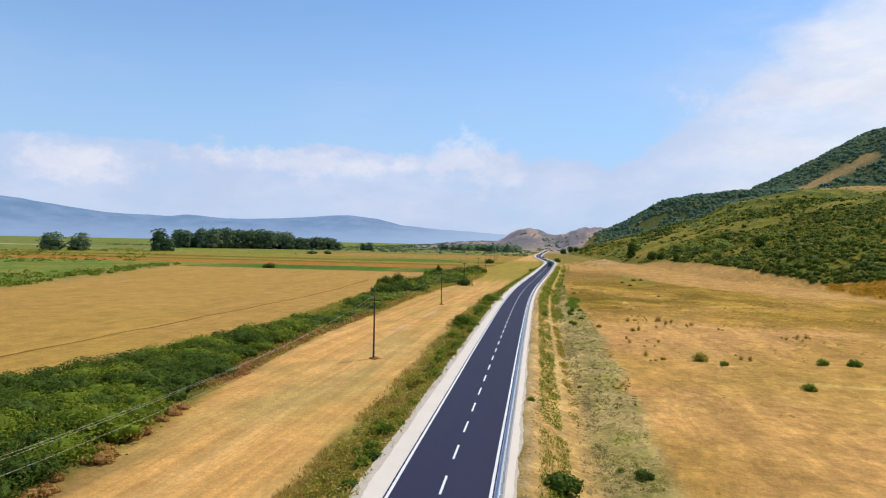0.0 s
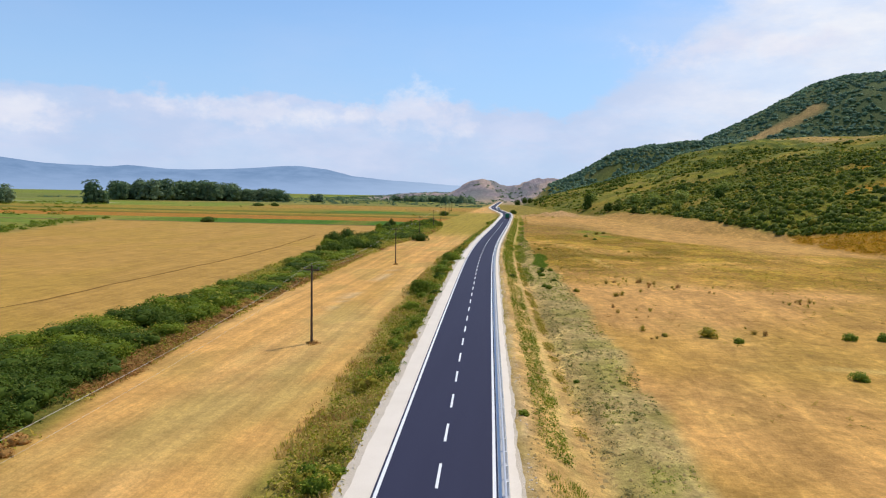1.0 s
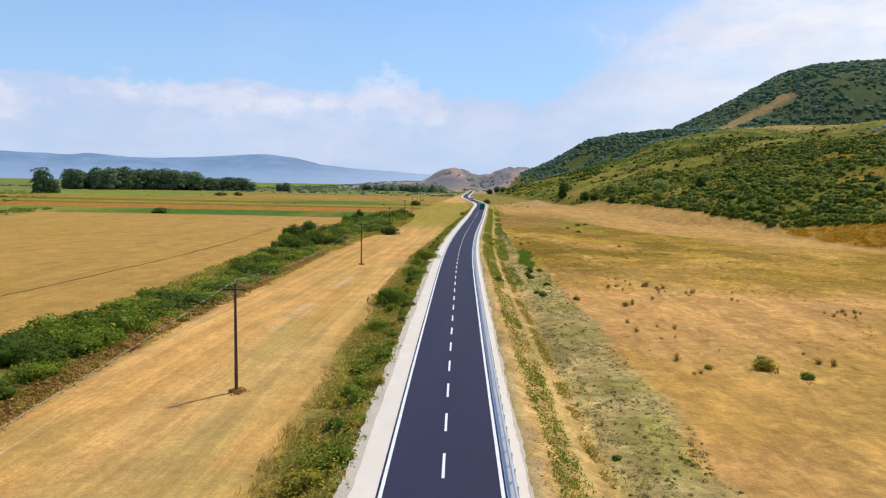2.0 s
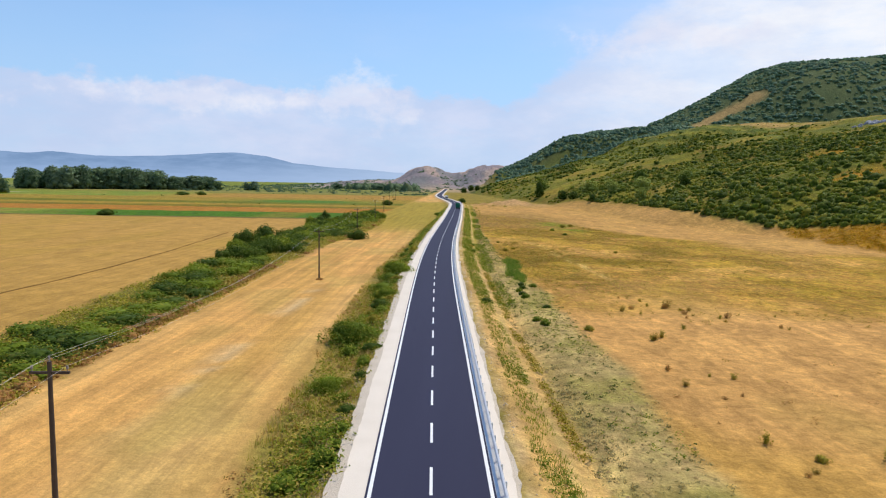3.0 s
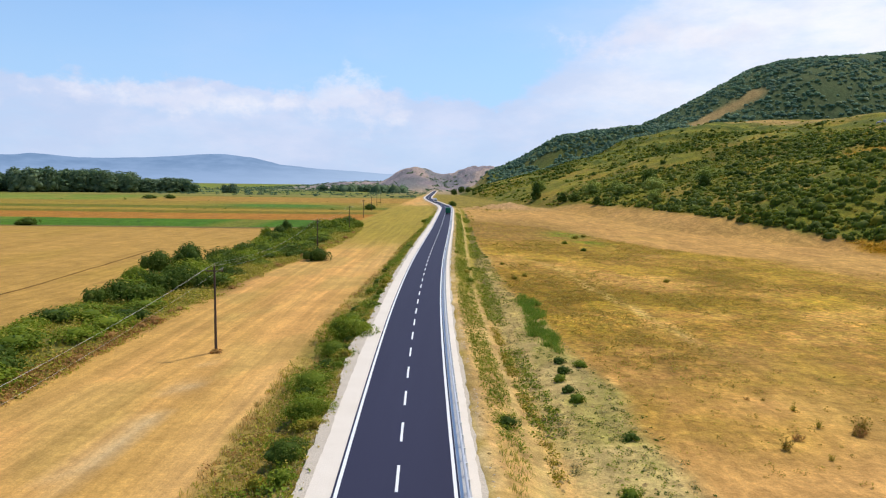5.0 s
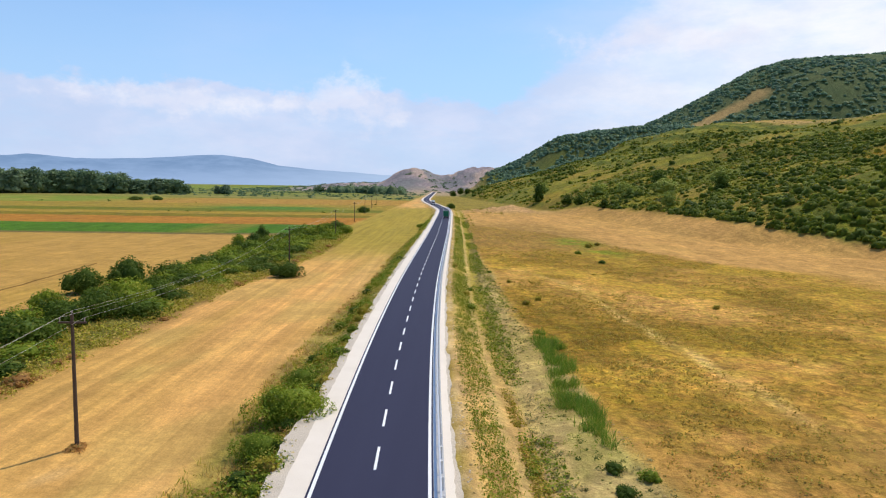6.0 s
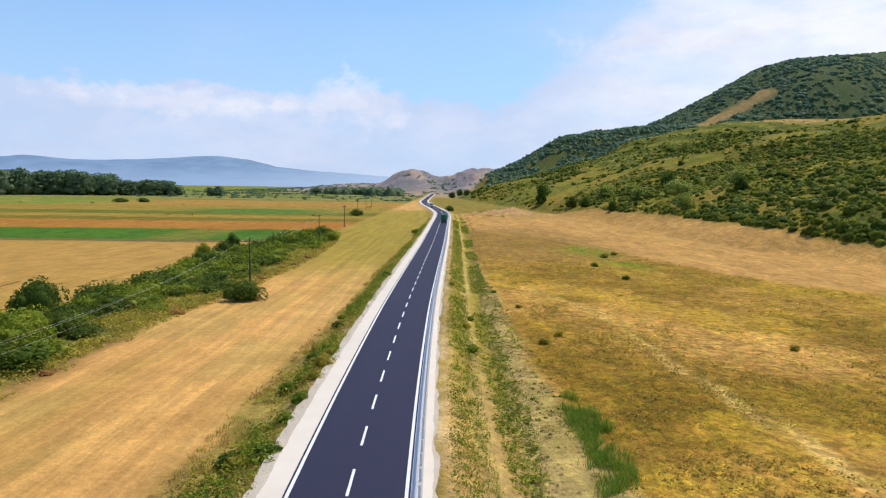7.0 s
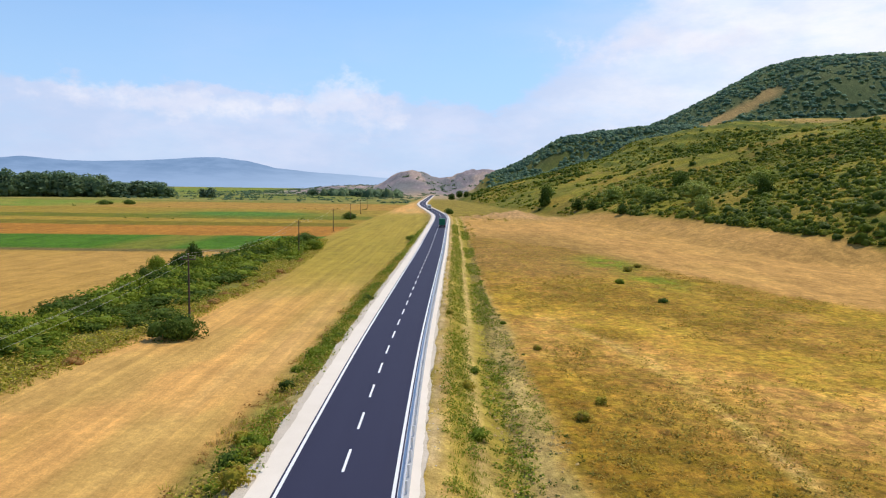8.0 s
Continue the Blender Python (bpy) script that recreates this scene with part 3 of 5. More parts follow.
    step_up = hl * terraces(x, y, d)
    col = paint(col, step_up * 0.7, (0.26, 0.25, 0.03))
    riser = sstep(0.0, 0.4, np.sin(2 * math.pi * d / 20.0 + 0.8))
    col = paint(col, step_up * riser * 0.85, (0.085, 0.125, 0.02))
    rust = rust_patch(x, y) * (0.6 + 0.4 * sstep(0.30, 0.46, n3))
    col = paint(col, rust, (0.42, 0.215, 0.012))
    upper = sstep(228, 250, d + wobble(x, y, 14, 40)) * (1 - sstep(420, 470, d)) * sstep(620, 700, y) * (1 - sstep(1000, 1080, y))
    upper = upper * sstep(285, 325, x)
    col = paint(col, upper * sstep(0.36, 0.5, fbm(x, y * 0.5, 70, 3)) * 0.85, (0.46, 0.30, 0.12))
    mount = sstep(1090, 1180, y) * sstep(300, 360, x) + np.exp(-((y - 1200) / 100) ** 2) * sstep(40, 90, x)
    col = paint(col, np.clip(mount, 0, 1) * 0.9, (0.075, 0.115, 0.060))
    col = paint(col, 1 - off_scar(x, y), (0.40, 0.27, 0.13))
    plain_far = sstep(800, 900, y) * (1 - sstep(1350, 1500, y)) * sstep(-30, -70, x)
    col = paint(col, plain_far * 0.8, (0.17, 0.20, 0.055))
    col = paint(col, plain_far * sstep(0.5, 0.65, n1) * 0.6, (0.30, 0.27, 0.09))
    # low hills that close the valley, distance haze put into their colours
    hazy_hills = sstep(1350, 1550, y) * (1 - sstep(280, 380, x)) * sstep(-460, -320, x)
    col = paint(col, hazy_hills, (0.28, 0.24, 0.32))
    col = paint(col, hazy_hills * sstep(0.46, 0.62, n1) * 0.7, (0.17, 0.19, 0.24))
    col = paint(col, hazy_hills * sstep(0.54, 0.64, fbm(x + 400, y * 0.6, 45, 4)) * 0.7, (0.47, 0.36, 0.37))
    col = paint(col, sstep(1000, 1250, y) * (1 - sstep(1500, 1650, y)) * (1 - sstep(10, 60, x)) * sstep(-140, -60, x) * 0.8, (0.42, 0.32, 0.26))
    col = col * np.array((0.94, 0.90, 0.67))
    shaggy = np.clip(past * band + 0.55 * past * weedy + 0.45 * vg + 0.5 * hl + 0.35 * east * (1 - past), 0, 1) * (1 - sstep(900, 1100, y))
    return np.clip(col, 0, 1), rows, shaggy


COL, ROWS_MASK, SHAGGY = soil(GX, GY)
m = Mat("ground", 0.95, 0, 0.1)
att = m.n("ShaderNodeAttribute", attribute_name="soil")
tint, rowmask = att.outputs["Color"], att.outputs["Alpha"]
fine = m.noise(1.6, 6, 0.65)
grain = m.noise(6.0, 4, 0.7)
mid = m.noise(0.22, 5, 0.6)
rowv = m.noise(1.0, 6, 0.7, m.scaled(m.pos, (0.80, 0.020, 1), 0.055), 0.3)
fleck = m.noise(2.2, 5, 0.75, m.scaled(m.pos, (1.0, 0.35, 1), 0.055))
wisp = m.noise(0.5, 5, 0.65, m.scaled(m.pos, (0.9, 0.28, 1), 0.5), 1.2)
wild = m.math("SUBTRACT", 1.0, m.math("MULTIPLY", rowmask, 0.95))
val = m.math("MULTIPLY", m.step(fine, 0.25, 0.75, 0.88, 1.12), m.step(mid, 0.3, 0.7, 0.88, 1.12))
val = m.math("MULTIPLY", val, m.math("MULTIPLY_ADD", m.math("SUBTRACT", m.step(wisp, 0.3, 0.72, 0.83, 1.17), 1.0), wild, 1.0))
rough_att = m.n("ShaderNodeAttribute", attribute_name="shaggy").outputs["Fac"]
shag = m.noise(1.15, 5, 0.72, None, 0.8)
val = m.math("MULTIPLY", val, m.math("MULTIPLY_ADD", m.math("SUBTRACT", m.step(shag, 0.36, 0.66, 0.66, 1.34), 1.0), rough_att, 1.0))
blot = m.noise(0.62, 6, 0.7, None, 0.6)
val = m.math("MULTIPLY", val, m.math("MULTIPLY_ADD", m.math("SUBTRACT", m.step(blot, 0.34, 0.66, 0.82, 1.14), 1.0), wild, 1.0))
drift = m.noise(0.13, 5, 0.6, m.scaled(m.pos, (0.9, 0.30, 1), -0.6), 1.0)
val = m.math("MULTIPLY", val, m.math("MULTIPLY_ADD", m.math("SUBTRACT", m.step(drift, 0.32, 0.68, 0.86, 1.15), 1.0), wild, 1.0))
val = m.math("MULTIPLY", val, m.step(grain, 0.3, 0.72, 0.90, 1.10))
rowf = m.math("MULTIPLY_ADD", m.math("SUBTRACT", m.math("MULTIPLY", m.step(rowv, 0.32, 0.68, 0.82, 1.15), m.step(fleck, 0.34, 0.68, 0.93, 1.07)), 1.0), rowmask, 1.0)
val = m.math("MULTIPLY", val, rowf)
hue = m.mix(m.step(m.noise(0.45, 5, 0.7, None, 0.5), 0.36, 0.64), c4(1.12, 0.98, 1.05), c4(0.94, 1.01, 0.80))
tint = m.mix(m.math("MULTIPLY", rough_att, 0.9), tint, m.mix(1.0, tint, hue, "MULTIPLY"))
col = m.mix(1.0, tint, m.grey(val), "MULTIPLY")
tussock = m.math("MULTIPLY", m.noise(0.75, 4, 0.6), m.math("MULTIPLY", wild, 2.2))
m.color(col).bump(m.math("ADD", tussock, m.math("ADD", fine, m.math("MULTIPLY", grain, 0.4))), 0.5, 0.30)
GROUND = m.m
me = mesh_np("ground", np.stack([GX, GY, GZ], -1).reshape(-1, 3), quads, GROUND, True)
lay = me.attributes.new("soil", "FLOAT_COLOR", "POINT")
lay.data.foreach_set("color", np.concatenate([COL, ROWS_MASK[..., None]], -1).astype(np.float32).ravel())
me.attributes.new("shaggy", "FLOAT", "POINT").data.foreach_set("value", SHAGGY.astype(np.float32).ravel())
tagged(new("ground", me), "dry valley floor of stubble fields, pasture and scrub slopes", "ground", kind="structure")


# ---- road ----
def along(y0, y1, step):
    ys = np.arange(y0, y1 + step * 0.5, step)
    xs = road_x(ys)
    t = np.gradient(xs, ys)
    ln = np.sqrt(1 + t * t)
    return xs, ys, 1 / ln, -t / ln          # point and unit normal to the right


def ribbon(name, a, b, z, y0, y1, mat, step=2.0, thick=0.1, ragged=0.0, seed=0, bulge=0.0):
    """A strip of even thickness that follows the road between the offsets a and b."""
    xs, ys, nxv, nyv = along(y0, y1, step)
    ea = a + (ragged * 2 * (fbm(ys, ys * 0 + seed, 3.0, 5, 0.75) - 0.5) if a < -4 else 0)
    eb = b + (ragged * 2 * (fbm(ys, ys * 0 + seed + 9, 3.0, 5, 0.75) - 0.5) if b > 4 else 0)
    ea = ea - bulge * np.exp(-((ys - 168) / 6.5) ** 2)
    rows = []
    for off, zz in ((ea, z - thick), (ea, z), (eb, z), (eb, z - thick)):
        rows.append(np.stack([xs + nxv * off, ys + nyv * off, np.full_like(xs, zz)], -1))
    v = np.stack(rows, 1)
    n = len(xs)
    i = np.arange(n - 1)[:, None] * 4
    q = np.concatenate([np.stack([i[:, 0] + k, i[:, 0] + k + 4, i[:, 0] + k + 5, i[:, 0] + k + 1], -1) for k in range(3)])
    return new(name, mesh_np(name, v.reshape(-1, 3), q, mat))


ROAD_Z = 1.28
tagged(ribbon("gravel_shoulder", -5.3, 4.6, ROAD_Z - 0.06, -60, 1500, GRAVEL, 0.4, 0.35, 0.34, 3, 0.6), "pale crushed-stone shoulders under the new road", "shoulder", kind="structure")
tagged(ribbon("stone_dust", -4.6, 4.38, ROAD_Z - 0.03, -60, 1500, DUST, 0.4, 0.3, 0.20, 5), "smooth band of cream stone dust along the asphalt", "shoulder", kind="structure")
road = tagged(ribbon("road", -3.26, 3.24, ROAD_Z, -60, 1500, ASPHALT, 2.0, 0.1), "freshly laid dark asphalt two-lane country road", "road", kind="structure")
for nm, a, b in (("edge_line", -3.14, -2.95), ("edge_line", 2.95, 3.14)):
    e = ribbon(nm, a, b, ROAD_Z + 0.008, -60, 1500, LINE_PAINT, 2.0, 0.007)
    e.parent = road
    tagged(e, "solid white edge line")
DASH0, PITCH = 42.96, 6.59


def strip(name, fx, half, y0, y1, mat, lift=0.02, step=2.0):
    """A thin band of soil along x = fx(y) that lies on the land."""
    ys = np.arange(y0, y1 + step, step)
    xs = fx(ys)
    hw = half * (0.5 + fbm(ys, ys * 0 + 3, 6.0, 3))
    v = np.stack([np.stack([xs + k * hw, ys, land(xs + k * hw, ys) + lift + (0.05 if k == 0 else 0)], -1) for k in (-1, 0, 1)], 1).reshape(-1, 3)
    i = np.arange(len(ys) - 1) * 3
    q = np.concatenate([np.stack([i + k, i + k + 1, i + k + 4, i + k + 3], -1) for k in (0, 1)])
    return new(name, mesh_np(name, v, q, mat))


tagged(strip("plough_furrow", lambda y: -72.5 - 0.0009 * np.maximum(y - 170, 0) ** 2 + 0.5 * np.sin(y * 0.05), 0.27, 60, 262, FURROW), "dark plough furrow across the stubble", "furrow", kind="structure")


def road_point(y, off, z=0.0):
    xs, ys, a, b = along(y - 1, y + 1, 1.0)
    return Vector((xs[1] + a[1] * off, ys[1] + b[1] * off, z)), math.atan2(-(xs[2] - xs[0]), ys[2] - ys[0])


dash_bm = bmesh.new()
box(dash_bm, -0.08, -1.6, -0.003, 0.08, 1.6, 0.008)
dash_me = bm_mesh("centre_dash", dash_bm, LINE_PAINT)
for k in range(-6, 170):
    yy = DASH0 - 1.6 + k * PITCH
    p, ang = road_point(yy, 0, ROAD_Z)
    d = new("centre_dash", dash_me)
    d.matrix_world = pose(p.x, p.y, p.z, 0, 0, math.degrees(ang))
    d.parent = road

# ---- guardrail ----
rail = tagged(new("guardrail"), "galvanised steel guardrail with corrugated beam on short posts", "guardrail")
tagged(ribbon("kerb", 3.25, 3.43, ROAD_Z + 0.05, -60, 575, KERB, 4.0, 0.2), "low pale concrete kerb between asphalt and guardrail", "kerb", kind="structure")
RAIL_OFF, RAIL_Y0, RAIL_Y1 = 3.62, -20.0, 575.0
xs, ys, nxv, nyv = along(RAIL_Y0, RAIL_Y1, 4.0)
prof = [(0.0, 0.45), (-0.08, 0.49), (-0.08, 0.55), (0.0, 0.59), (0.0, 0.61), (-0.08, 0.65), (-0.08, 0.71), (0.0, 0.76), (0.015, 0.76), (0.015, 0.45)]
seg_n = len(xs) - 1
for i in range(seg_n):
    v, P = [], len(prof)
    for j in (i, i + 1):
        for o, z in prof:
            v.append((xs[j] + nxv[j] * (RAIL_OFF + o), ys[j] + nyv[j] * (RAIL_OFF + o) + (0.05 if j > i else 0), ROAD_Z + z))
    q = [(k, (k + 1) % P, P + (k + 1) % P, P + k) for k in range(P)]
    ob = new("beam", mesh_np("beam", v, q, STEEL))
    ob.parent = rail
post_bm = bmesh.new()
box(post_bm, -0.06, -0.03, -0.35, 0.06, 0.03, 0.70, 0.008)
box(post_bm, -0.10, -0.06, 0.50, -0.06, 0.06, 0.70)
post_me = bm_mesh("post", post_bm, STEEL)
for i in range(0, 2 * seg_n):
    p, ang = road_point(RAIL_Y0 + 2 * i + 0.6, RAIL_OFF + 0.09, ROAD_Z)
    ob = new("post", post_me)
    ob.matrix_world = pose(p.x, p.y, p.z, 0, 0, math.degrees(ang))
    ob.parent = rail
tagged(ribbon("drain_channel", 3.44, 3.86, ROAD_Z - 0.015, -60, 575, CONCRETE, 4.0, 0.2), "grey concrete edge strip under the guardrail", "drain", kind="structure")


# ---- foliage ----
def ball_quads():
    """A small round quad cage: 26 corners, 24 faces."""
    key, vs, fs = {}, [], []
    for ax in range(3):
        for sg in (-1, 1):
            for i in (-1, 0):
                for j in (-1, 0):
                    f = []
                    for di, dj in ((0, 0), (1, 0), (1, 1), (0, 1)):
                        c = [0, 0, 0]
                        c[ax], c[(ax + 1) % 3], c[(ax + 2) % 3] = sg, i + di, j + dj
                        k = tuple(c)
                        if k not in key:
                            key[k] = len(vs)
                            vs.append(np.array(c, float) / np.linalg.norm(c))
                        f.append(key[k])
                    fs.append(f if sg > 0 else f[::-1])
    return np.array(vs), np.array(fs)


BALL_V, BALL_F = ball_quads()


def cores(r, centre, radii, jitter=0.22):
    """Lumpy bodies inside the leaves: one for each centre."""
    n = len(centre)
    v = centre[:, None] + BALL_V[None] * radii[:, None] * (1 - jitter + 2 * jitter * r.random((n, len(BALL_V), 1)))
    f = BALL_F[None] + np.arange(n)[:, None, None] * len(BALL_V)
    return v.reshape(-1, 3), f.reshape(-1, 4)


def leaf_cloud(r, blobs, n, size, flat=0.5, up=0.35, core=0.80):
    """Leaf clumps over a heap of ellipsoids: centre, radii. Each clump is a folded, pointed pair of quads."""
    c = np.array([b[:3] for b in blobs], float)
    s = np.array([b[3:6] for b in blobs], float)
    w = (s[:, 0] * s[:, 1] * s[:, 2]) ** (2 / 3)
    pick = r.choice(len(blobs), n, p=w / w.sum())
    d = r.normal(size=(n, 3))
    d[:, 2] = np.where(d[:, 2] < -0.9, -d[:, 2], d[:, 2])
    d /= np.linalg.norm(d, axis=1)[:, None]
    depth = 1 - 0.25 * r.random(n) ** 2 + 0.15 * r.random(n) ** 3
    p = c[pick] + d * s[pick] * depth[:, None]
    nrm = d / s[pick]
    nrm /= np.linalg.norm(nrm, axis=1)[:, None]
    nrm = nrm + r.normal(size=(n, 3)) * flat + np.array((0, 0, up))
    nrm /= np.linalg.norm(nrm, axis=1)[:, None]
    a = np.cross(nrm, r.normal(size=(n, 3)))
    a /= np.linalg.norm(a, axis=1)[:, None] + 1e-9
    b = np.cross(nrm, a)
    k = size * (0.55 + 0.9 * r.random(n))[:, None]
    v = np.stack([p - a * k, p + b * k * 0.55 + nrm * k * 0.18, p + a * k * 1.1 - nrm * k * 0.25, p - b * k * 0.55 + nrm * k * 0.18], 1)
    f = np.arange(n * 4).reshape(n, 4)
    few = min(6, max(3, len(blobs) // 2))
    cv, cf = cores(r, c[:few], s[:few] * core)
    return np.concatenate([v.reshape(-1, 3), cv]), np.concatenate([f, cf + n * 4])


def heap(r, rx, ry, h, count):
    """Ellipsoids that together make one uneven shrub standing on z = 0."""
    out = [(0, 0, h * 0.38, rx * 0.60, ry * 0.60, h * 0.52)]
    for i in range(count):
        a = 2 * math.pi * (i + r.random()) / count
        q = 0.30 + 0.42 * r.random()
        hh = h * (0.16 + 0.42 * r.random() * (1.15 - q))
        out.append((rx * q * math.cos(a), ry * q * math.sin(a), hh, rx * (0.22 + 0.22 * r.random()), ry * (0.22 + 0.22 * r.random()), h * (0.22 + 0.20 * r.random())))
    return out


def shrub_mesh(name, seed, rx, ry, h, n, size, mat, lobes=8, core=0.8):
    r = np.random.default_rng(seed)
    v, f = leaf_cloud(r, heap(r, rx, ry, h, lobes), n, size, core=core)
    v[:, 2] = np.maximum(v[:, 2], -0.1)
    return mesh_np(name, v, f, mat, True)


def place(name, me, x, y, s, rz, label, cat, group="", sz=None, sink=0.08):
    ob = new(name, me)
    ob.matrix_world = Matrix.Translation((x, y, land1(x, y) - sink)) @ Matrix.Rotation(rz, 4, "Z") @ Matrix.Diagonal((s, s, sz or s, 1))
    return tagged(ob, label, cat, group)


HEDGE_FAR = [shrub_mesh("hedge_shrub", 20 + i, 3.0, 3.0, 3.1, 460, 0.26, (LEAF_HEDGE, LEAF_DARK, LEAF_HEDGE, LEAF_DARK, LEAF_HEDGE)[i], 20, 0.62) for i in range(5)]
HEDGE = [shrub_mesh("hedge_shrub", 10 + i, 3.0, 3.0, 3.1, 820, 0.18, (LEAF_HEDGE, LEAF_DARK, LEAF_HEDGE, LEAF_DARK, LEAF_DARK, LEAF_HEDGE, LEAF_DARK)[i], 22, 0.6) for i in range(7)]
SHRUB = [shrub_mesh("shrub", 30 + i, 1.0, 1.0, 1.1, 440, 0.08, (LEAF_HEDGE, LEAF_OLIVE, LEAF_DARK, LEAF_HEDGE)[i], 7) for i in range(4)]
WITHER = [shrub_mesh("withered_shrub", 40 + i, 1.0, 1.0, 0.9, 210, 0.10, LEAF_RUST, 6) for i in range(2)]


def brush_mesh(name, seed, mat, stems=26):
    """Open upright brush: thin leaning stems that carry small leaves towards their tips."""
    r = np.random.default_rng(seed)
    v, f = [], []
    for _ in range(stems):
        a, out, h = r.uniform(0, 6.28), r.uniform(0.05, 0.75), r.uniform(0.55, 1.35)
        foot = np.array((math.cos(a), math.sin(a), 0)) * out * 0.45
        tip = np.array((math.cos(a) * out * 1.2, math.sin(a) * out * 1.2, h))
        side = np.array((-math.sin(a), math.cos(a), 0)) * 0.022
        k = len(v)
        v += [foot - side, foot + side, tip + side * 0.3, tip - side * 0.3]
        f.append((k, k + 1, k + 2, k + 3))
        for _ in range(13):
            p = foot + (tip - foot) * r.uniform(0.25, 1.05) + r.normal(size=3) * 0.09
            p[2] = max(p[2], 0.05)
            n, d = r.normal(size=3), r.normal(size=3)
            b = np.cross(n, d)
            d, b = d / np.linalg.norm(d), b / (np.linalg.norm(b) + 1e-9)
            q, k = r.uniform(0.06, 0.12), len(v)
            v += [p - d * q, p + b * q * 0.55, p + d * q, p - b * q * 0.55]
            f.append((k, k + 1, k + 2, k + 3))
    return mesh_np(name, np.array(v), np.array(f), mat, True)


BRUSH = [brush_mesh("pasture_bush", 60 + i, (LEAF_BRUSH, LEAF_OLIVE, LEAF_RUST)[i]) for i in range(3)]
HEDGE_NEAR = [shrub_mesh("hedge_shrub", 80 + i, 3.0, 3.0, 3.1, 1550, 0.128, (LEAF_HEDGE, LEAF_DARK, LEAF_DARK, LEAF_HEDGE, LEAF_DARK)[i], 22, 0.62) for i in range(5)]

# hedge belt between the stubble fields
r = random.Random(5)
count, y = 0, 14.0
while y < 384:
    l, rr = float(hedge_l(y)) + 1.6, float(hedge_r(y)) - 1.4
    wd = rr - l
    lanes = max(2, int(round(wd / 3.9)))
    for k in range(lanes):
        u = (k + 0.5) / lanes
        x = l + wd * u + r.uniform(-1.1, 1.1)
        yy = y + r.uniform(-1.6, 1.6)
        s = r.uniform(0.80, 1.22)
        high = 0.46 + 0.55 * float(fbm(x, yy, 16, 2))
        if u < 0.4 and 100 < yy < 172 and r.random() < 0.7:
            continue
        if 136 < yy < 190 and r.random() < 0.2:
            continue
        if 108 < yy < 190:
            high *= 0.72
        elif yy >= 165:
            if u > 0.7 and yy < 345 and r.random() < 0.55:
                continue
            high *= 1.3 if u < 0.6 else 0.8
        if count > 292:
            continue
        place("hedge_shrub", r.choice((HEDGE[0], HEDGE[2], HEDGE[5], HEDGE[1]) if 100 < yy < 195 else HEDGE_NEAR if yy <= 100 else HEDGE if yy < 262 else HEDGE_FAR), x, yy, s, r.uniform(0, 6.28), "dense green shrub in a wild hedge belt", "shrub", "hedge shrubs", s * high)
        count += 1
    y += 4.2
for k in range(110):
    yy = r.choice((r.uniform(30, 60), r.uniform(90, 150), r.uniform(100, 150), r.uniform(150, 330)))
    x = float(hedge_r(yy)) + r.uniform(-1.6, 0.5)
    s = r.uniform(0.6, 1.5)
    place("withered_shrub", r.choice(WITHER), x, yy, s, r.uniform(0, 6.28), "withered brown shrub along the hedge foot", "shrub", "withered shrubs", s * 0.8)

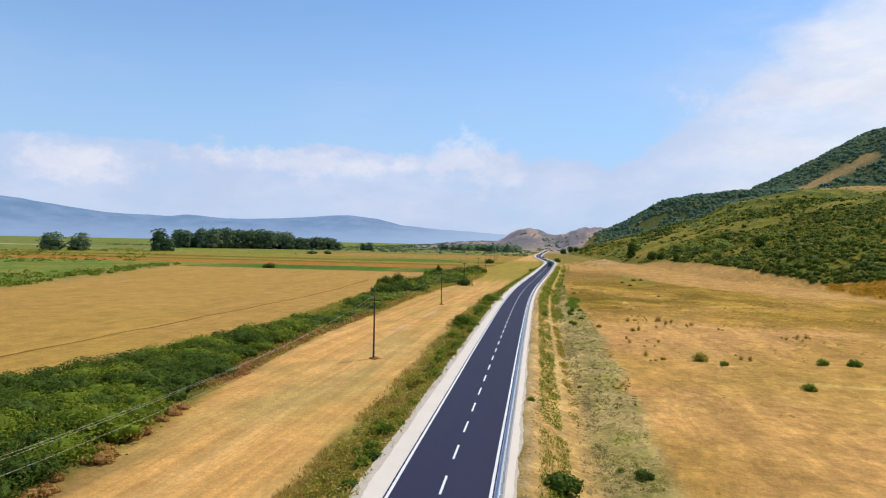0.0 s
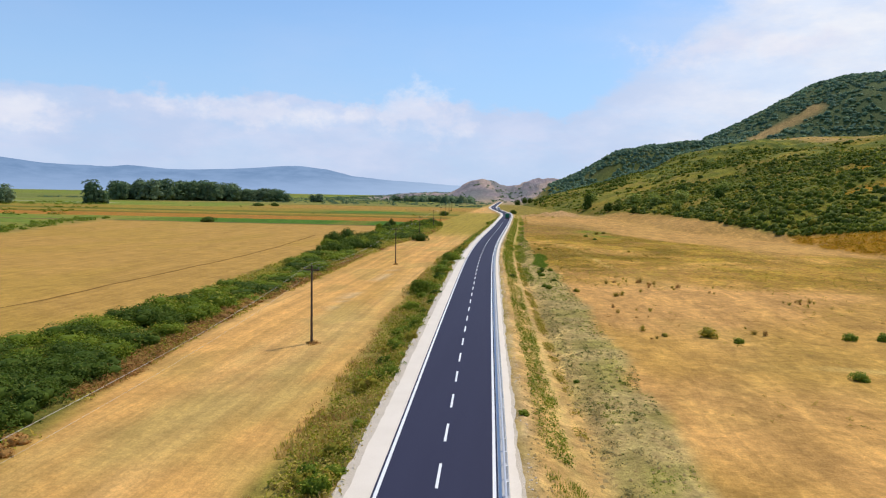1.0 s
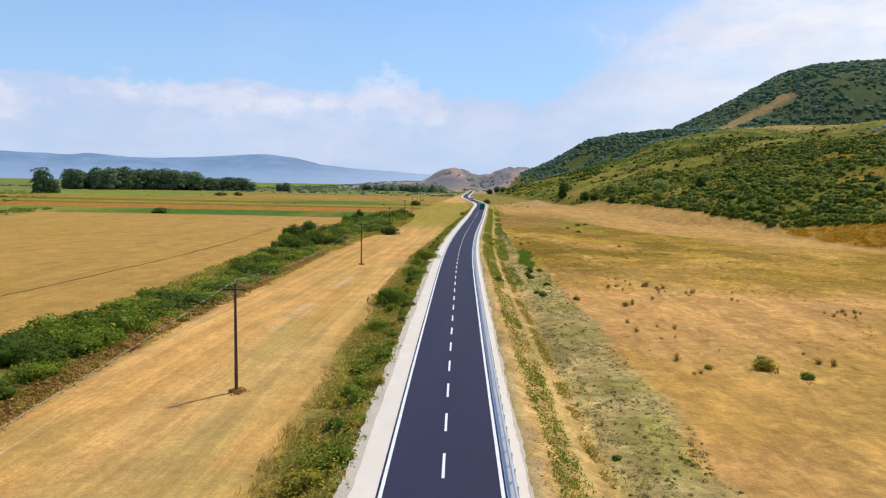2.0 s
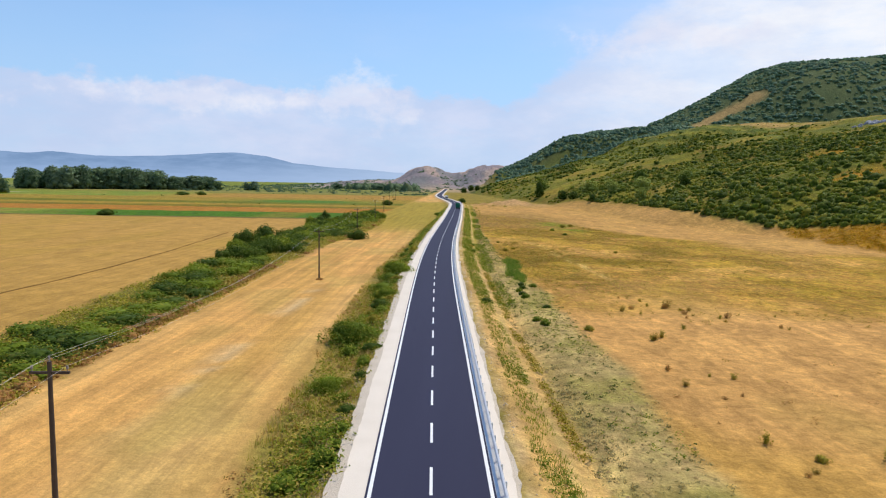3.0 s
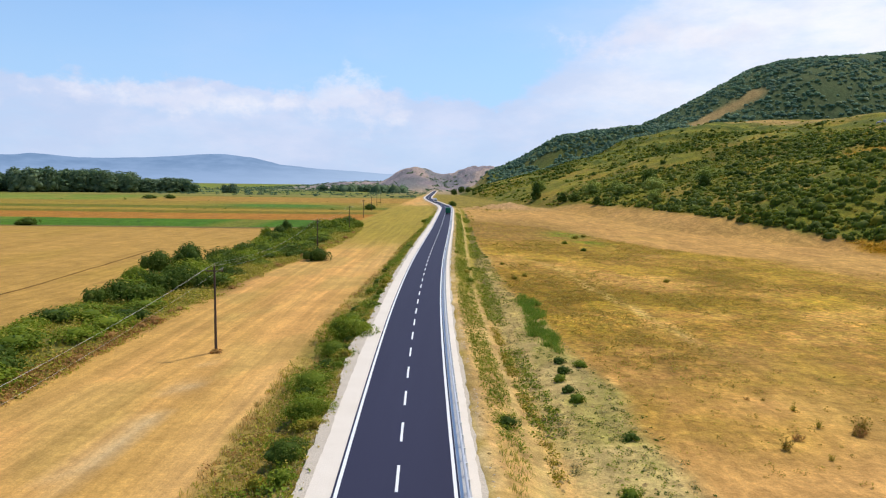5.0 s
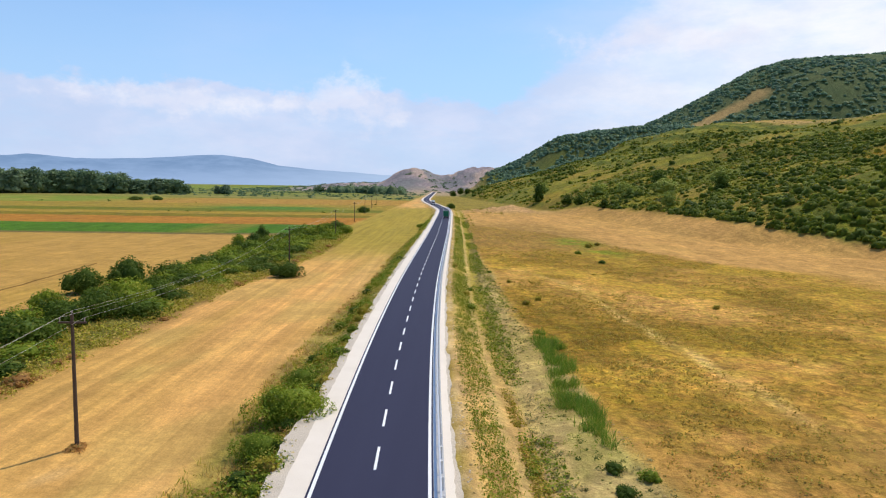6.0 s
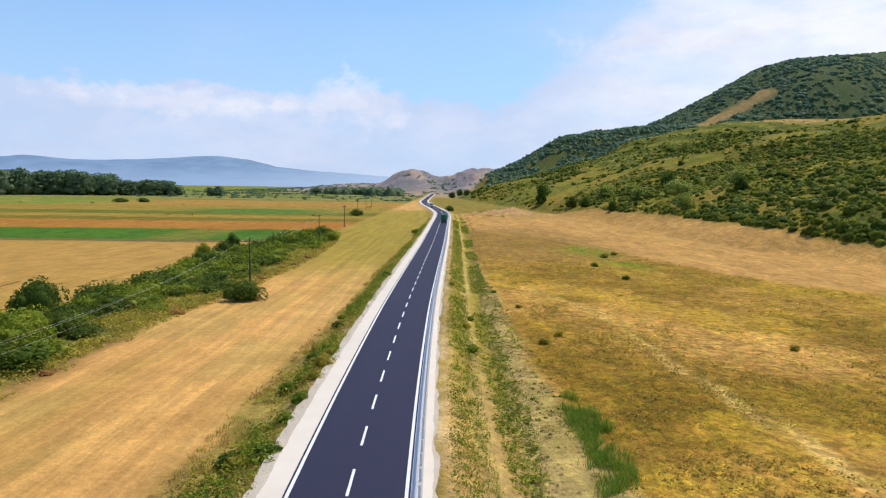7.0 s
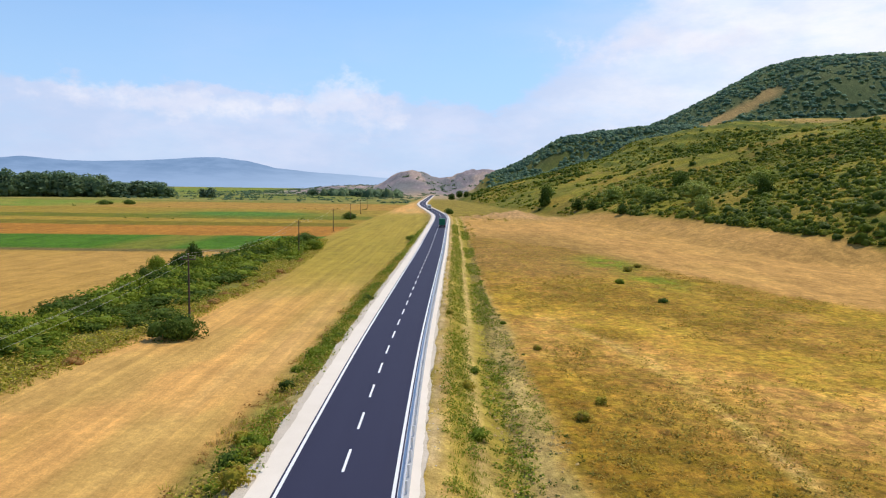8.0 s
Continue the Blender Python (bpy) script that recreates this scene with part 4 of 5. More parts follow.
# single bushes that stand out
BIG = [shrub_mesh("bush", 60 + i, 1.0, 1.0, 0.95, 2600, 0.042, LEAF_HEDGE if i else LEAF_DARK, 15) for i in range(3)]
FINE = [shrub_mesh("bush", 64 + i, 1.0, 1.0, 0.95, 5200, 0.029, LEAF_HEDGE if i else LEAF_DARK, 15) for i in range(3)]
for x, y, s, h, i, lab in ((-37.2, 247.5, 3.3, 3.5, 0, "broad dark bush standing out into the stubble"), (-18.9, 127.6, 3.3, 3.0, 1, "large round green bush beside the gravel shoulder"),
                           (-17.9, 144.0, 1.7, 1.6, 0, "round dark bush beside the gravel shoulder"), (-18.2, 151.0, 2.2, 2.0, 1, "leafy bush on the road verge"),
                           (-19.5, 158.5, 2.3, 2.0, 2, "leafy bush on the road verge"), (-19.0, 174.6, 3.3, 3.0, 1, "large leafy bush beside the gravel shoulder"), (-19.6, 169.0, 2.0, 1.9, 2, "leafy bush on the road verge"), (-18.2, 112.0, 1.9, 1.6, 1, "leafy bush on the road verge"), (-60.5, 236.0, 3.8, 5.4, 0, "tall dark bush rising above the hedge belt"), (-62.5, 227.0, 3.4, 4.8, 0, "tall dark bush rising above the hedge belt"), (-61.0, 215.0, 2.4, 3.0, 2, "tall bush rising above the hedge belt"), (-60.5, 306.0, 3.2, 4.2, 0, "tall dark bush rising above the hedge belt"), (-56.5, 303.0, 2.6, 3.6, 2, "tall bush rising above the hedge belt"),
                           (-20.2, 184.0, 2.0, 1.7, 2, "leafy bush on the road verge"), (-161.0, 341.5, 4.6, 3.4, 0, "lone dark bush at a field edge"),
                           (-273.0, 681.0, 6.5, 4.2, 0, "lone dark bush between distant fields"), (-258.5, 690.0, 5.5, 4.6, 0, "lone dark bush between distant fields"),
                           (-59.5, 309.0, 2.1, 6.2, 0, "tall dark bush at the end of the hedge belt"), (-63.0, 300.0, 2.2, 4.2, 2, "tall bush rising above the hedge belt"),
                           (-58.0, 284.0, 2.2, 4.0, 0, "tall bush rising above the hedge belt"), (-49.0, 366.0, 4.6, 4.2, 0, "broad dark bush at the end of the hedge belt"),
                           (-44.0, 352.0, 4.0, 3.6, 2, "broad bush at the end of the hedge belt"), (-59.5, 518.0, 4.0, 4.5, 0, "dark bush beside the power line"),
                           (-7.4, 604.0, 3.6, 4.6, 0, "dark bush beside the bend of the road"), (-19.2, 131.0, 1.8, 1.2, 2, "leafy bush on the road verge"),
                           (-18.9, 386.0, 2.6, 2.0, 2, "small bush on the road verge")):
    place("bush", (FINE if y < 200 and x > -25 else BIG)[i], x, y, s, 1.0 + x, lab, "bush", sz=h)
for k in range(150):
    yy = 40 + 230 * r.random() ** 1.1
    if float(fbm(3.0, yy, 11, 2)) < 0.42 and r.random() < 0.7:
        continue
    x = float(road_x(yy)) - 5.6 - 2.4 * r.random() ** 1.4
    s = r.uniform(0.5, 1.25)
    place("shrub", r.choice(SHRUB), x, yy, s, r.uniform(0, 6.28), "low leafy shrub along the gravel shoulder", "shrub", "verge shrubs", s * r.uniform(0.7, 1.05))


# ---- grass, weeds: blades in tufts ----
def tufts(name, xs, ys, hs, mat, label, blades=5, wide=0.05, lean=0.5, seed=1):
    """Many small tufts of pointed blades in one mesh."""
    r = np.random.default_rng(seed)
    n = len(xs) * blades
    bx, by, bh = np.repeat(xs, blades), np.repeat(ys, blades), np.repeat(hs, blades) * (0.6 + 0.6 * r.random(n))
    sp = np.repeat(hs, blades) * 0.35
    bx, by = bx + r.normal(size=n) * sp, by + r.normal(size=n) * sp
    bz = np.repeat(land(xs, ys), blades)
    a = r.random(n) * 6.283
    w = wide * (0.6 + 0.8 * r.random(n)) * np.sqrt(bh / 0.5)
    la, lm = r.random(n) * 6.283, lean * bh * r.random(n)
    base = np.stack([bx, by, bz - 0.05], -1)
    side = np.stack([np.cos(a) * w, np.sin(a) * w, np.zeros(n)], -1)
    tip = base + np.stack([np.cos(la) * lm, np.sin(la) * lm, bh + 0.05], -1)
    mid_p = base * 0.45 + tip * 0.55 + np.array((0, 0, 0.06)) * bh[:, None]
    v = np.stack([base - side, base + side, mid_p + side * 0.8, tip, mid_p - side * 0.8], 1).reshape(-1, 3)
    k = np.arange(n)[:, None] * 5
    t1 = np.concatenate([k, k + 1, k + 2], 1)
    t2 = np.concatenate([k, k + 2, k + 4], 1)
    t3 = np.concatenate([k + 4, k + 2, k + 3], 1)
    return tagged(new(name, mesh_np(name, v, np.concatenate([t1, t2, t3]), mat)), label, "grass", kind="stuff")


g = np.random.default_rng(21)


def verge_points(n, y0, y1, lo, hi, near=1.6):
    """Scatter between two curves, denser where the camera passes near."""
    ys = y0 + (y1 - y0) * g.random(n) ** near
    u = g.random(n)
    return lo(ys) * (1 - u) + hi(ys) * u, ys


def dome_quads(sides=6):
    """A low dome of three rings with a closed top, open towards the ground."""
    vs = [(rad * math.cos(6.2832 * (k + 0.5 * j) / sides), rad * math.sin(6.2832 * (k + 0.5 * j) / sides), h) for j, (rad, h) in enumerate(((1.0, 0.0), (0.90, 0.55), (0.45, 0.95))) for k in range(sides)]
    fs = [(j * sides + k, j * sides + (k + 1) % sides, (j + 1) * sides + (k + 1) % sides, (j + 1) * sides + k) for j in (0, 1) for k in range(sides)]
    return np.array(vs), np.array(fs + [(12, 13, 14, 15), (12, 15, 16, 17)])


DOME_V, DOME_F = dome_quads()


def scrub(name, pts, size, leaf, per, mat, label, squash=0.75, smin=0.45, core=0.0, inner=None, up=0.55, ruffle=0.45):
    """Many low leafy domes in one mesh, each with a tone of its own."""
    x, y = pts
    z = land(x, y)
    n = len(x)
    s = size * (smin + 0.9 * g.random(n) ** 1.5)
    m = n * per
    d = g.normal(size=(m, 3))
    d[:, 2] = np.abs(d[:, 2])
    d /= np.linalg.norm(d, axis=1)[:, None]
    rad = np.repeat(s, per) * (0.65 + 0.5 * g.random(m))
    lump = 1 + 0.28 * np.sin(d[:, 0] * 5 + np.repeat(x, per)) * np.cos(d[:, 1] * 4 + np.repeat(y, per))
    p = np.stack([np.repeat(x, per), np.repeat(y, per), np.repeat(z, per) - 0.12 * np.repeat(s, per)], -1) + d * (rad * lump)[:, None] * np.array((1, 1, squash))
    nr = d + g.normal(size=(m, 3)) * ruffle + np.array((0, 0, up))
    nr /= np.linalg.norm(nr, axis=1)[:, None]
    a = np.cross(nr, g.normal(size=(m, 3)))
    a /= np.linalg.norm(a, axis=1)[:, None] + 1e-9
    b = np.cross(nr, a)
    q = (leaf * (0.6 + 0.8 * g.random(m)) * np.repeat(np.sqrt(s / size), per))[:, None]
    v = np.stack([p - a * q, p + b * q * 0.6, p + a * q - nr * q * 0.25, p - b * q * 0.6], 1).reshape(-1, 3)
    f = np.arange(m * 4).reshape(m, 4)
    faces = len(f)
    if core:
        cv = np.stack([x, y, z - 0.1 * s], -1)[:, None] + DOME_V[None] * np.stack([s, s, s * squash], -1)[:, None] * core * 1.25 * (0.75 + 0.5 * g.random((n, len(DOME_V), 1)))
        cf = np.arange(n)[:, None, None] * len(DOME_V) + DOME_F[None]
        v, f = np.concatenate([v, cv.reshape(-1, 3)]), np.concatenate([f, cf.reshape(-1, 4) + m * 4])
    me = mesh_np(name, v, f, [mat, inner or mat])
    me.polygons.foreach_set("material_index", (np.arange(len(f)) >= faces).astype(np.int32))
    me.polygons.foreach_set("use_smooth", np.arange(len(f)) >= faces)
    tone = g.random(n)
    shade_of = np.repeat(tone, per * 4)
    if core:
        shade_of = np.concatenate([shade_of, np.repeat(tone, len(DOME_V))])
    me.attributes.new("tone", "FLOAT", "POINT").data.foreach_set("value", shade_of.astype(np.float32))
    return tagged(new(name, me), label, "scrub", kind="stuff")


def sift(pts, cond):
    k = cond(*pts)
    return pts[0][k], pts[1][k]


def field_points(n, xr, yr, cond):
    x, y = xr[0] + (xr[1] - xr[0]) * g.random(n), yr[0] + (yr[1] - yr[0]) * g.random(n)
    return sift((x, y), cond)


# the road verge: leafy weeds, yellow herbs, dry grass
pts = sift(verge_points(9500, 30, 480, lambda q: verge_l(q) * 0.9 + (road_x(q) - 5.5) * 0.1, lambda q: road_x(q) - 5.3, 1.45), lambda x, y: fbm(x, y, 7, 3) > 0.33)
low = sift(verge_points(1500, 30, 330, lambda q: road_x(q) - 5.9, lambda q: road_x(q) - 4.9, 1.6), lambda x, y: fbm(x + 33, y, 5, 3) > 0.5)
scrub("shoulder_weeds", low, 0.34, 0.07, 16, LEAF_WEED, "low weeds creeping over the gravel edge", 0.8)
scrub("verge_weeds", pts, 0.62, 0.11, 9, LEAF_WEED, "knee-high green and yellow weeds on the road verge", 0.95)
pts = sift(verge_points(2000, 30, 420, lambda q: verge_l(q) * 0.6 + road_x(q) * 0.4 - 2.2, lambda q: road_x(q) - 5.5, 1.3), lambda x, y: fbm(x + 70, y, 9, 3) > 0.52 - 0.06 * sstep(150, 200, y))
scrub("verge_greenery", pts, 0.95, 0.11, 44, LEAF_HEDGE, "leafy green growth on the road verge", 0.95)
pts = sift(verge_points(1800, 30, 420, lambda q: verge_l(q) - 0.7, lambda q: road_x(q) - 6.0), lambda x, y: fbm(x + 40, y, 6, 3) > 0.52)
scrub("verge_dry_weeds", pts, 0.5, 0.07, 30, LEAF_RUST, "withered brown weeds on the road verge", 0.8)
for nm, mat_, n_, sd, lab in (("verge_grass", LEAF_WEED, 5200, 31, "yellow-green grass on the road verge"), ("verge_straw", LEAF_DRY, 4200, 32, "dry straw-coloured grass on the road verge")):
    pts = sift(verge_points(n_, 30, 330, lambda q: verge_l(q) - 0.6, lambda q: road_x(q) - 5.3, 1.5), lambda x, y: fbm(x + sd, y, 5, 3) > 0.44)
    tufts(nm, pts[0], pts[1], 0.18 + 0.3 * g.random(len(pts[0])), mat_, lab, 7, 0.024, 0.9, sd)
# undergrowth of the hedge belt
pts = sift(verge_points(4000, 25, 385, hedge_l, lambda q: hedge_r(q) + 0.4, 1.3), lambda x, y: fbm(x, y, 8, 2) > 0.34)
scrub("hedge_undergrowth", pts, 0.95, 0.17, 12, LEAF_OLIVE, "yellow-green weeds between the hedge shrubs", 0.8)
pts = sift(verge_points(2600, 60, 385, lambda q: hedge_r(q) - 1.4, lambda q: hedge_r(q) + 1.5, 1.0), lambda x, y: fbm(x, y, 9, 2) > 0.36)
low = sift(verge_points(5200, 100, 330, lambda q: hedge_l(q) + 0.5 + 9 * sstep(195, 215, q), lambda q: hedge_r(q) - 0.3, 1.2), lambda x, y: fbm(x + 21, y, 9, 2) > 0.32)
scrub("hedge_weeds", low, 0.85, 0.14, 13, LEAF_WEED, "waist-high yellow-green weeds in the gaps of the hedge belt", 0.85)
rusty = sift(verge_points(3600, 60, 190, lambda q: hedge_r(q) - 2.2, lambda q: hedge_r(q) + 0.9, 1.0), lambda x, y: fbm(x + 9, y, 8, 2) > 0.46)
scrub("hedge_dry_weeds", rusty, 0.6, 0.12, 14, LEAF_RUST, "rust-brown dry weeds along the foot of the hedge belt", 0.8)
scrub("hedge_skirt", pts, 0.6, 0.11, 16, LEAF_WEED, "yellow-green weeds along the foot of the hedge belt", 0.9)
# eastern bank and the stony strip
pts = sift(verge_points(6000, 30, 470, lambda q: road_x(q) + 6.0, lambda q: road_x(q) + 8.3), lambda x, y: (fbm(x, y + 80, 7, 3) > 0.54 - 0.16 * sstep(72, 90, y)) & (y < 270))
tufts("bank_grass", pts[0], pts[1], 0.14 + 0.22 * g.random(len(pts[0])), LEAF_LUSH, "yellow-green grass along the foot of the road bank", 7, 0.020, 1.0, 11)
pts = sift(verge_points(7600, 30, 470, lambda q: road_x(q) + 5.5 + 0.6 * (1 - sstep(150, 190, q)), lambda q: road_x(q) + 8.0, 1.0), lambda x, y: fbm(x, y + 80, 9, 3) > 0.52 - 0.10 * sstep(72, 100, y) - 0.08 * sstep(150, 190, y))
scrub("bank_weeds", pts, 0.40, 0.075, 12, LEAF_LUSH, "patchy yellow-green weeds along the foot of the road bank", 1.0)
pts = sift(verge_points(5200, 30, 330, lambda q: road_x(q) + 9.6, lambda q: pasture_west(q) + 0.2, 1.1), lambda x, y: fbm(x + 11, y + 80, 6, 3) > 0.42)
scrub("stony_weeds", pts, 0.26, 0.06, 11, LEAF_STONY, "low grey-green weeds on stony ground", 0.7)
pts = sift(verge_points(1400, 30, 470, lambda q: road_x(q) + 10.4, lambda q: road_x(q) + 11.6, 1.2), lambda x, y: fbm(x, y, 4, 2) > 0.4)
scrub("track_side_weeds", pts, 0.36, 0.06, 22, LEAF_STONY, "clumpy weeds along the edge of the farm track", 0.9)
pts = sift(verge_points(900, 66, 185, lambda q: road_x(q) + 9.0, lambda q: road_x(q) + 9.9, 1.0), lambda x, y: fbm(x, y + 20, 3, 2) > 0.40)
scrub("track_edge_weeds", pts, 0.42, 0.085, 18, LEAF_OLIVE, "olive weeds on the clods beside the farm track", 0.9)
pts = sift(verge_points(2600, 150, 470, lambda q: road_x(q) + 9.0, lambda q: road_x(q) + 11.6, 1.0), lambda x, y: fbm(x + 11, y + 30, 14, 2) > 0.46)
scrub("track_greenery", pts, 0.55, 0.1, 22, LEAF_LUSH, "green weeds along the farm track", 0.8)


def stones(name, x, y, size, mat, label, seed=4):
    """Angular clods and stones in one mesh, each a squashed, jittered octahedron."""
    r = np.random.default_rng(seed)
    n = len(x)
    s = size * (0.35 + r.random(n) ** 3 * 1.6)
    unit = np.array([(1, 0, 0), (0, 1, 0), (-1, 0, 0), (0, -1, 0), (0, 0, 0.5), (0, 0, -0.5)], float)
    v = unit[None] * s[:, None, None] * (0.7 + 0.6 * r.random((n, 6, 1)))
    a = r.random(n) * 6.28
    rot = np.stack([np.stack([np.cos(a), -np.sin(a), a * 0], -1), np.stack([np.sin(a), np.cos(a), a * 0], -1), np.stack([a * 0, a * 0, a * 0 + 1], -1)], 1)
    v = np.einsum("nij,nkj->nki", rot, v) + np.stack([x, y, land(x, y) + s * 0.1], -1)[:, None]
    f = np.array([(0, 1, 4), (1, 2, 4), (2, 3, 4), (3, 0, 4), (1, 0, 5), (2, 1, 5), (3, 2, 5), (0, 3, 5)])
    f = (np.arange(n)[:, None, None] * 6 + f[None]).reshape(-1, 3)
    return tagged(new(name, mesh_np(name, v.reshape(-1, 3), f, mat)), label, "stones", kind="stuff")


pts = sift(verge_points(4600, 30, 270, lambda q: road_x(q) + 9.2, lambda q: pasture_west(q), 1.1), lambda x, y: fbm(x + 5, y, 5, 3) > 0.44)
stones("rubble", *pts, 0.10, CLOD, "pale clods and rubble strewn along the farm track")
pts = sift(verge_points(2600, 40, 300, lambda q: road_x(q) + 11.5, lambda q: pasture_west(q), 1.1), lambda x, y: fbm(x + 61, y, 8, 3) > 0.50)
scrub("stony_greens", pts, 0.30, 0.06, 14, LEAF_LUSH, "fresh green weeds in patches on stony ground", 0.7)
pts = sift(verge_points(900, 60, 300, lambda q: road_x(q) + 9.6, lambda q: pasture_west(q) + 0.6, 1.3), lambda x, y: fbm(x + 31, y + 7, 5, 3) > 0.46)
scrub("stony_clumps", pts, 0.27, 0.055, 34, LEAF_DARK, "dark green weed clumps dotted over the stony strip", 0.9, 0.3)
pts = sift(verge_points(1900, 40, 300, lambda q: road_x(q) + 9.2, lambda q: road_x(q) + 10.8, 1.2), lambda x, y: fbm(x + 15, y, 3, 3) > 0.42)
stones("clods", *pts, 0.15, CLOD, "ridge of earth clods beside the farm track", 8)
pts = sift(verge_points(2600, 30, 300, lambda q: road_x(q) + 5.2, lambda q: road_x(q) + 6.8), lambda x, y: fbm(x, y, 4, 3) > 0.5)
stones("bank_stones", *pts, 0.08, CLOD, "small stones on the bare road bank", 6)
pts = sift(verge_points(4200, 36, 300, lambda q: road_x(q) - 6.1, lambda q: road_x(q) - 4.7, 1.2), lambda x, y: fbm(x + 3, y, 3, 3) > 0.42)
stones("loose_gravel", *pts, 0.05, GRAVEL, "loose pale gravel spilling from the road shoulder", 9)
pts = sift(verge_points(2400, 36, 300, lambda q: road_x(q) + 4.4, lambda q: road_x(q) + 5.4, 1.2), lambda x, y: fbm(x + 3, y, 3, 3) > 0.42)
stones("loose_gravel", *pts, 0.05, GRAVEL, "loose pale gravel at the edge of the road bank", 10)
# pasture
pts = field_points(22000, (-1, 95), (140, 400), lambda x, y: (x > pasture_west(y) + 0.5) & (x < scrub_edge(y) - 2) & (0.6 * fbm(x, y * 0.8, 22, 5, 0.62) + 0.4 * fbm(x + 9, y, 5, 3) + 0.12 * (g.random(len(x)) - 0.5) > 0.50)
                   & (y + 44 * (fbm(x, y, 30, 2) - 0.5) + 0.3 * np.clip(x - 22, 0, 40) > 160) & (y < pasture_edge(x) + 6))
scrub("pasture_herbs", pts, 0.5, 0.12, 8, LEAF_HERB, "olive herbs spread over the pasture", 0.2, up=0.9)
pts = field_points(5200, (3, 60), (185, 330), lambda x, y: (x - road_x(y) > 14) & (fbm(x + 31, y * 0.8, 15, 4, 0.6) > 0.54) & (y < pasture_edge(x)))
scrub("pasture_weeds", pts, 0.75, 0.11, 20, LEAF_BRUSH, "clumps of olive and yellow weeds on the pasture", 0.5, up=0.6)
pts = field_points(2600, (6, 100), (40, 330), lambda x, y: (x > 8.2) & (x - road_x(y) > 15) & (x < hill_foot(y)) & (fbm(x + 3, y, 22, 3, 0.6) > 0.52) & (y < pasture_edge(x)))
scrub("pasture_dry_weeds", pts, 0.34, 0.06, 26, LEAF_RUST, "brown dead weeds on the pasture", 0.8)
near_weeds = lambda x, y: np.clip(0.9 * bell(x, y, 13, 172, 7, 11) + 1.5 * bell(x, y, 10, 211, 8, 20) + 0.8 * bell(x, y, 25, 200, 7, 9) + bell(x, y, 40, 232, 12, 8), 0, 1) * sstep(0.38, 0.54, fbm(x + 7, y, 6, 4, 0.6))
x, y = field_points(10500, (2, 56), (150, 260), lambda x, y: (x > pasture_west(y) + 0.8) & (g.random(len(x)) < near_weeds(x, y)))
scrub("pasture_brush", (x, y), 0.66, 0.10, 15, LEAF_BRUSH, "brown and olive knee-high brush on the pasture", 0.6, up=0.6)
x, y = field_points(1500, (9, 75), (70, 185), lambda x, y: (fbm(x + 3, y + 11, 16, 3, 0.6) + 0.2 * (g.random(len(x)) - 0.5) > 0.56) & (x - road_x(y) > 17))
scrub("pasture_tufts", (x, y), 0.46, 0.07, 28, LEAF_BRUSH, "olive and brown weed tufts dotted over the pasture", 0.85, 0.3, up=0.3)
# reeds in the ditch
x, y = field_points(15000, (-2, 7), (160, 216), lambda x, y: (np.abs(x - 2.4 - 0.35 * np.sin(y * 0.2)) < 1.35 * sstep(168, 180, y) * (1 - sstep(199, 209, y)) * (0.4 + fbm(x, y, 3, 2))) & (fbm(x, y, 1.8, 3, 0.6) > 0.49))
tufts("ditch_reeds", x, y, 0.28 + 0.55 * g.random(len(x)), LEAF_REED, "bright green reeds in a wet hollow", 7, 0.018, 1.1, 7)

pts = field_points(900, (-8, 34), (380, 575), lambda x, y: (x - road_x(y) > 6) & (x - road_x(y) < 14 + 22 * (y > 520)) & (fbm(x, y, 10, 3) > 0.46))
scrub("ditch_bushes", pts, 0.85, 0.2, 18, LEAF_OLIVE, "olive bushes along the ditch towards the bare mound", 0.8)
# small shrubs of the pasture, the ditch and the bank
for x, y, s in ((19.7, 101.5, 1.5), (22.4, 99.0, 0.85), (14.5, 101, 0.6), (36.5, 103, 1.2), (40.6, 103, 1.3), (28.5, 84, 1.1), (6.0, 49.4, 0.9), (4.6, 51.0, 0.45),
                (0.3, 44.6, 1.7), (-2.8, 66.2, 0.55), (2.3, 138.6, 0.95), (1.6, 141.0, 0.8), (3.8, 149.4, 0.7), (1.7, 157.0, 0.9), (1.5, 159.5, 0.8), (1.2, 162.5, 0.8),
                (13.3, 132, 0.7), (20.6, 151.5, 0.9), (22.8, 149.5, 0.6), (7.0, 136.4, 0.8), (-5.0, 219.6, 1.1), (-5.4, 230.6, 0.9), (-7.0, 260.1, 0.8), (2.5, 245, 0.7),
                (3.1, 223.8, 0.9), (5.3, 227.6, 0.8), (-0.1, 258.5, 0.6), (29.9, 222.6, 0.8), (-4.3, 150.6, 1.0), (26.0, 276, 1.0), (-4.6, 236.5, 0.8), (14.4, 133.2, 0.7),
                (2.1, 168.2, 0.8), (2.0, 165.0, 0.9), (3.9, 167.2, 0.85), (21.4, 147.0, 0.6), (18.2, 137.6, 0.5), (13.1, 132.0, 0.6), (11.0, 120.0, 0.5), (2.2, 80.3, 0.45), (16.0, 118.0, 0.5), (24.6, 297, 1.2), (31, 315, 1.5), (35, 322, 1.2)):
    dry = 9 < x < 32 and 115 < y < 160
    if dry:
        place("pasture_bush", BRUSH[int(abs(x * 7)) % 3], x, y, s, x, "olive-brown half-withered bush on the dry pasture", "shrub", "withered bushes")
    else:
        place("shrub", SHRUB[int(abs(x * 7)) % 4], x, y, s, x, "small green shrub on the dry pasture", "shrub", "pasture shrubs", s * 0.85)
cluster = [(r.uniform(12, 46), r.uniform(96, 164)) for _ in range(11)]
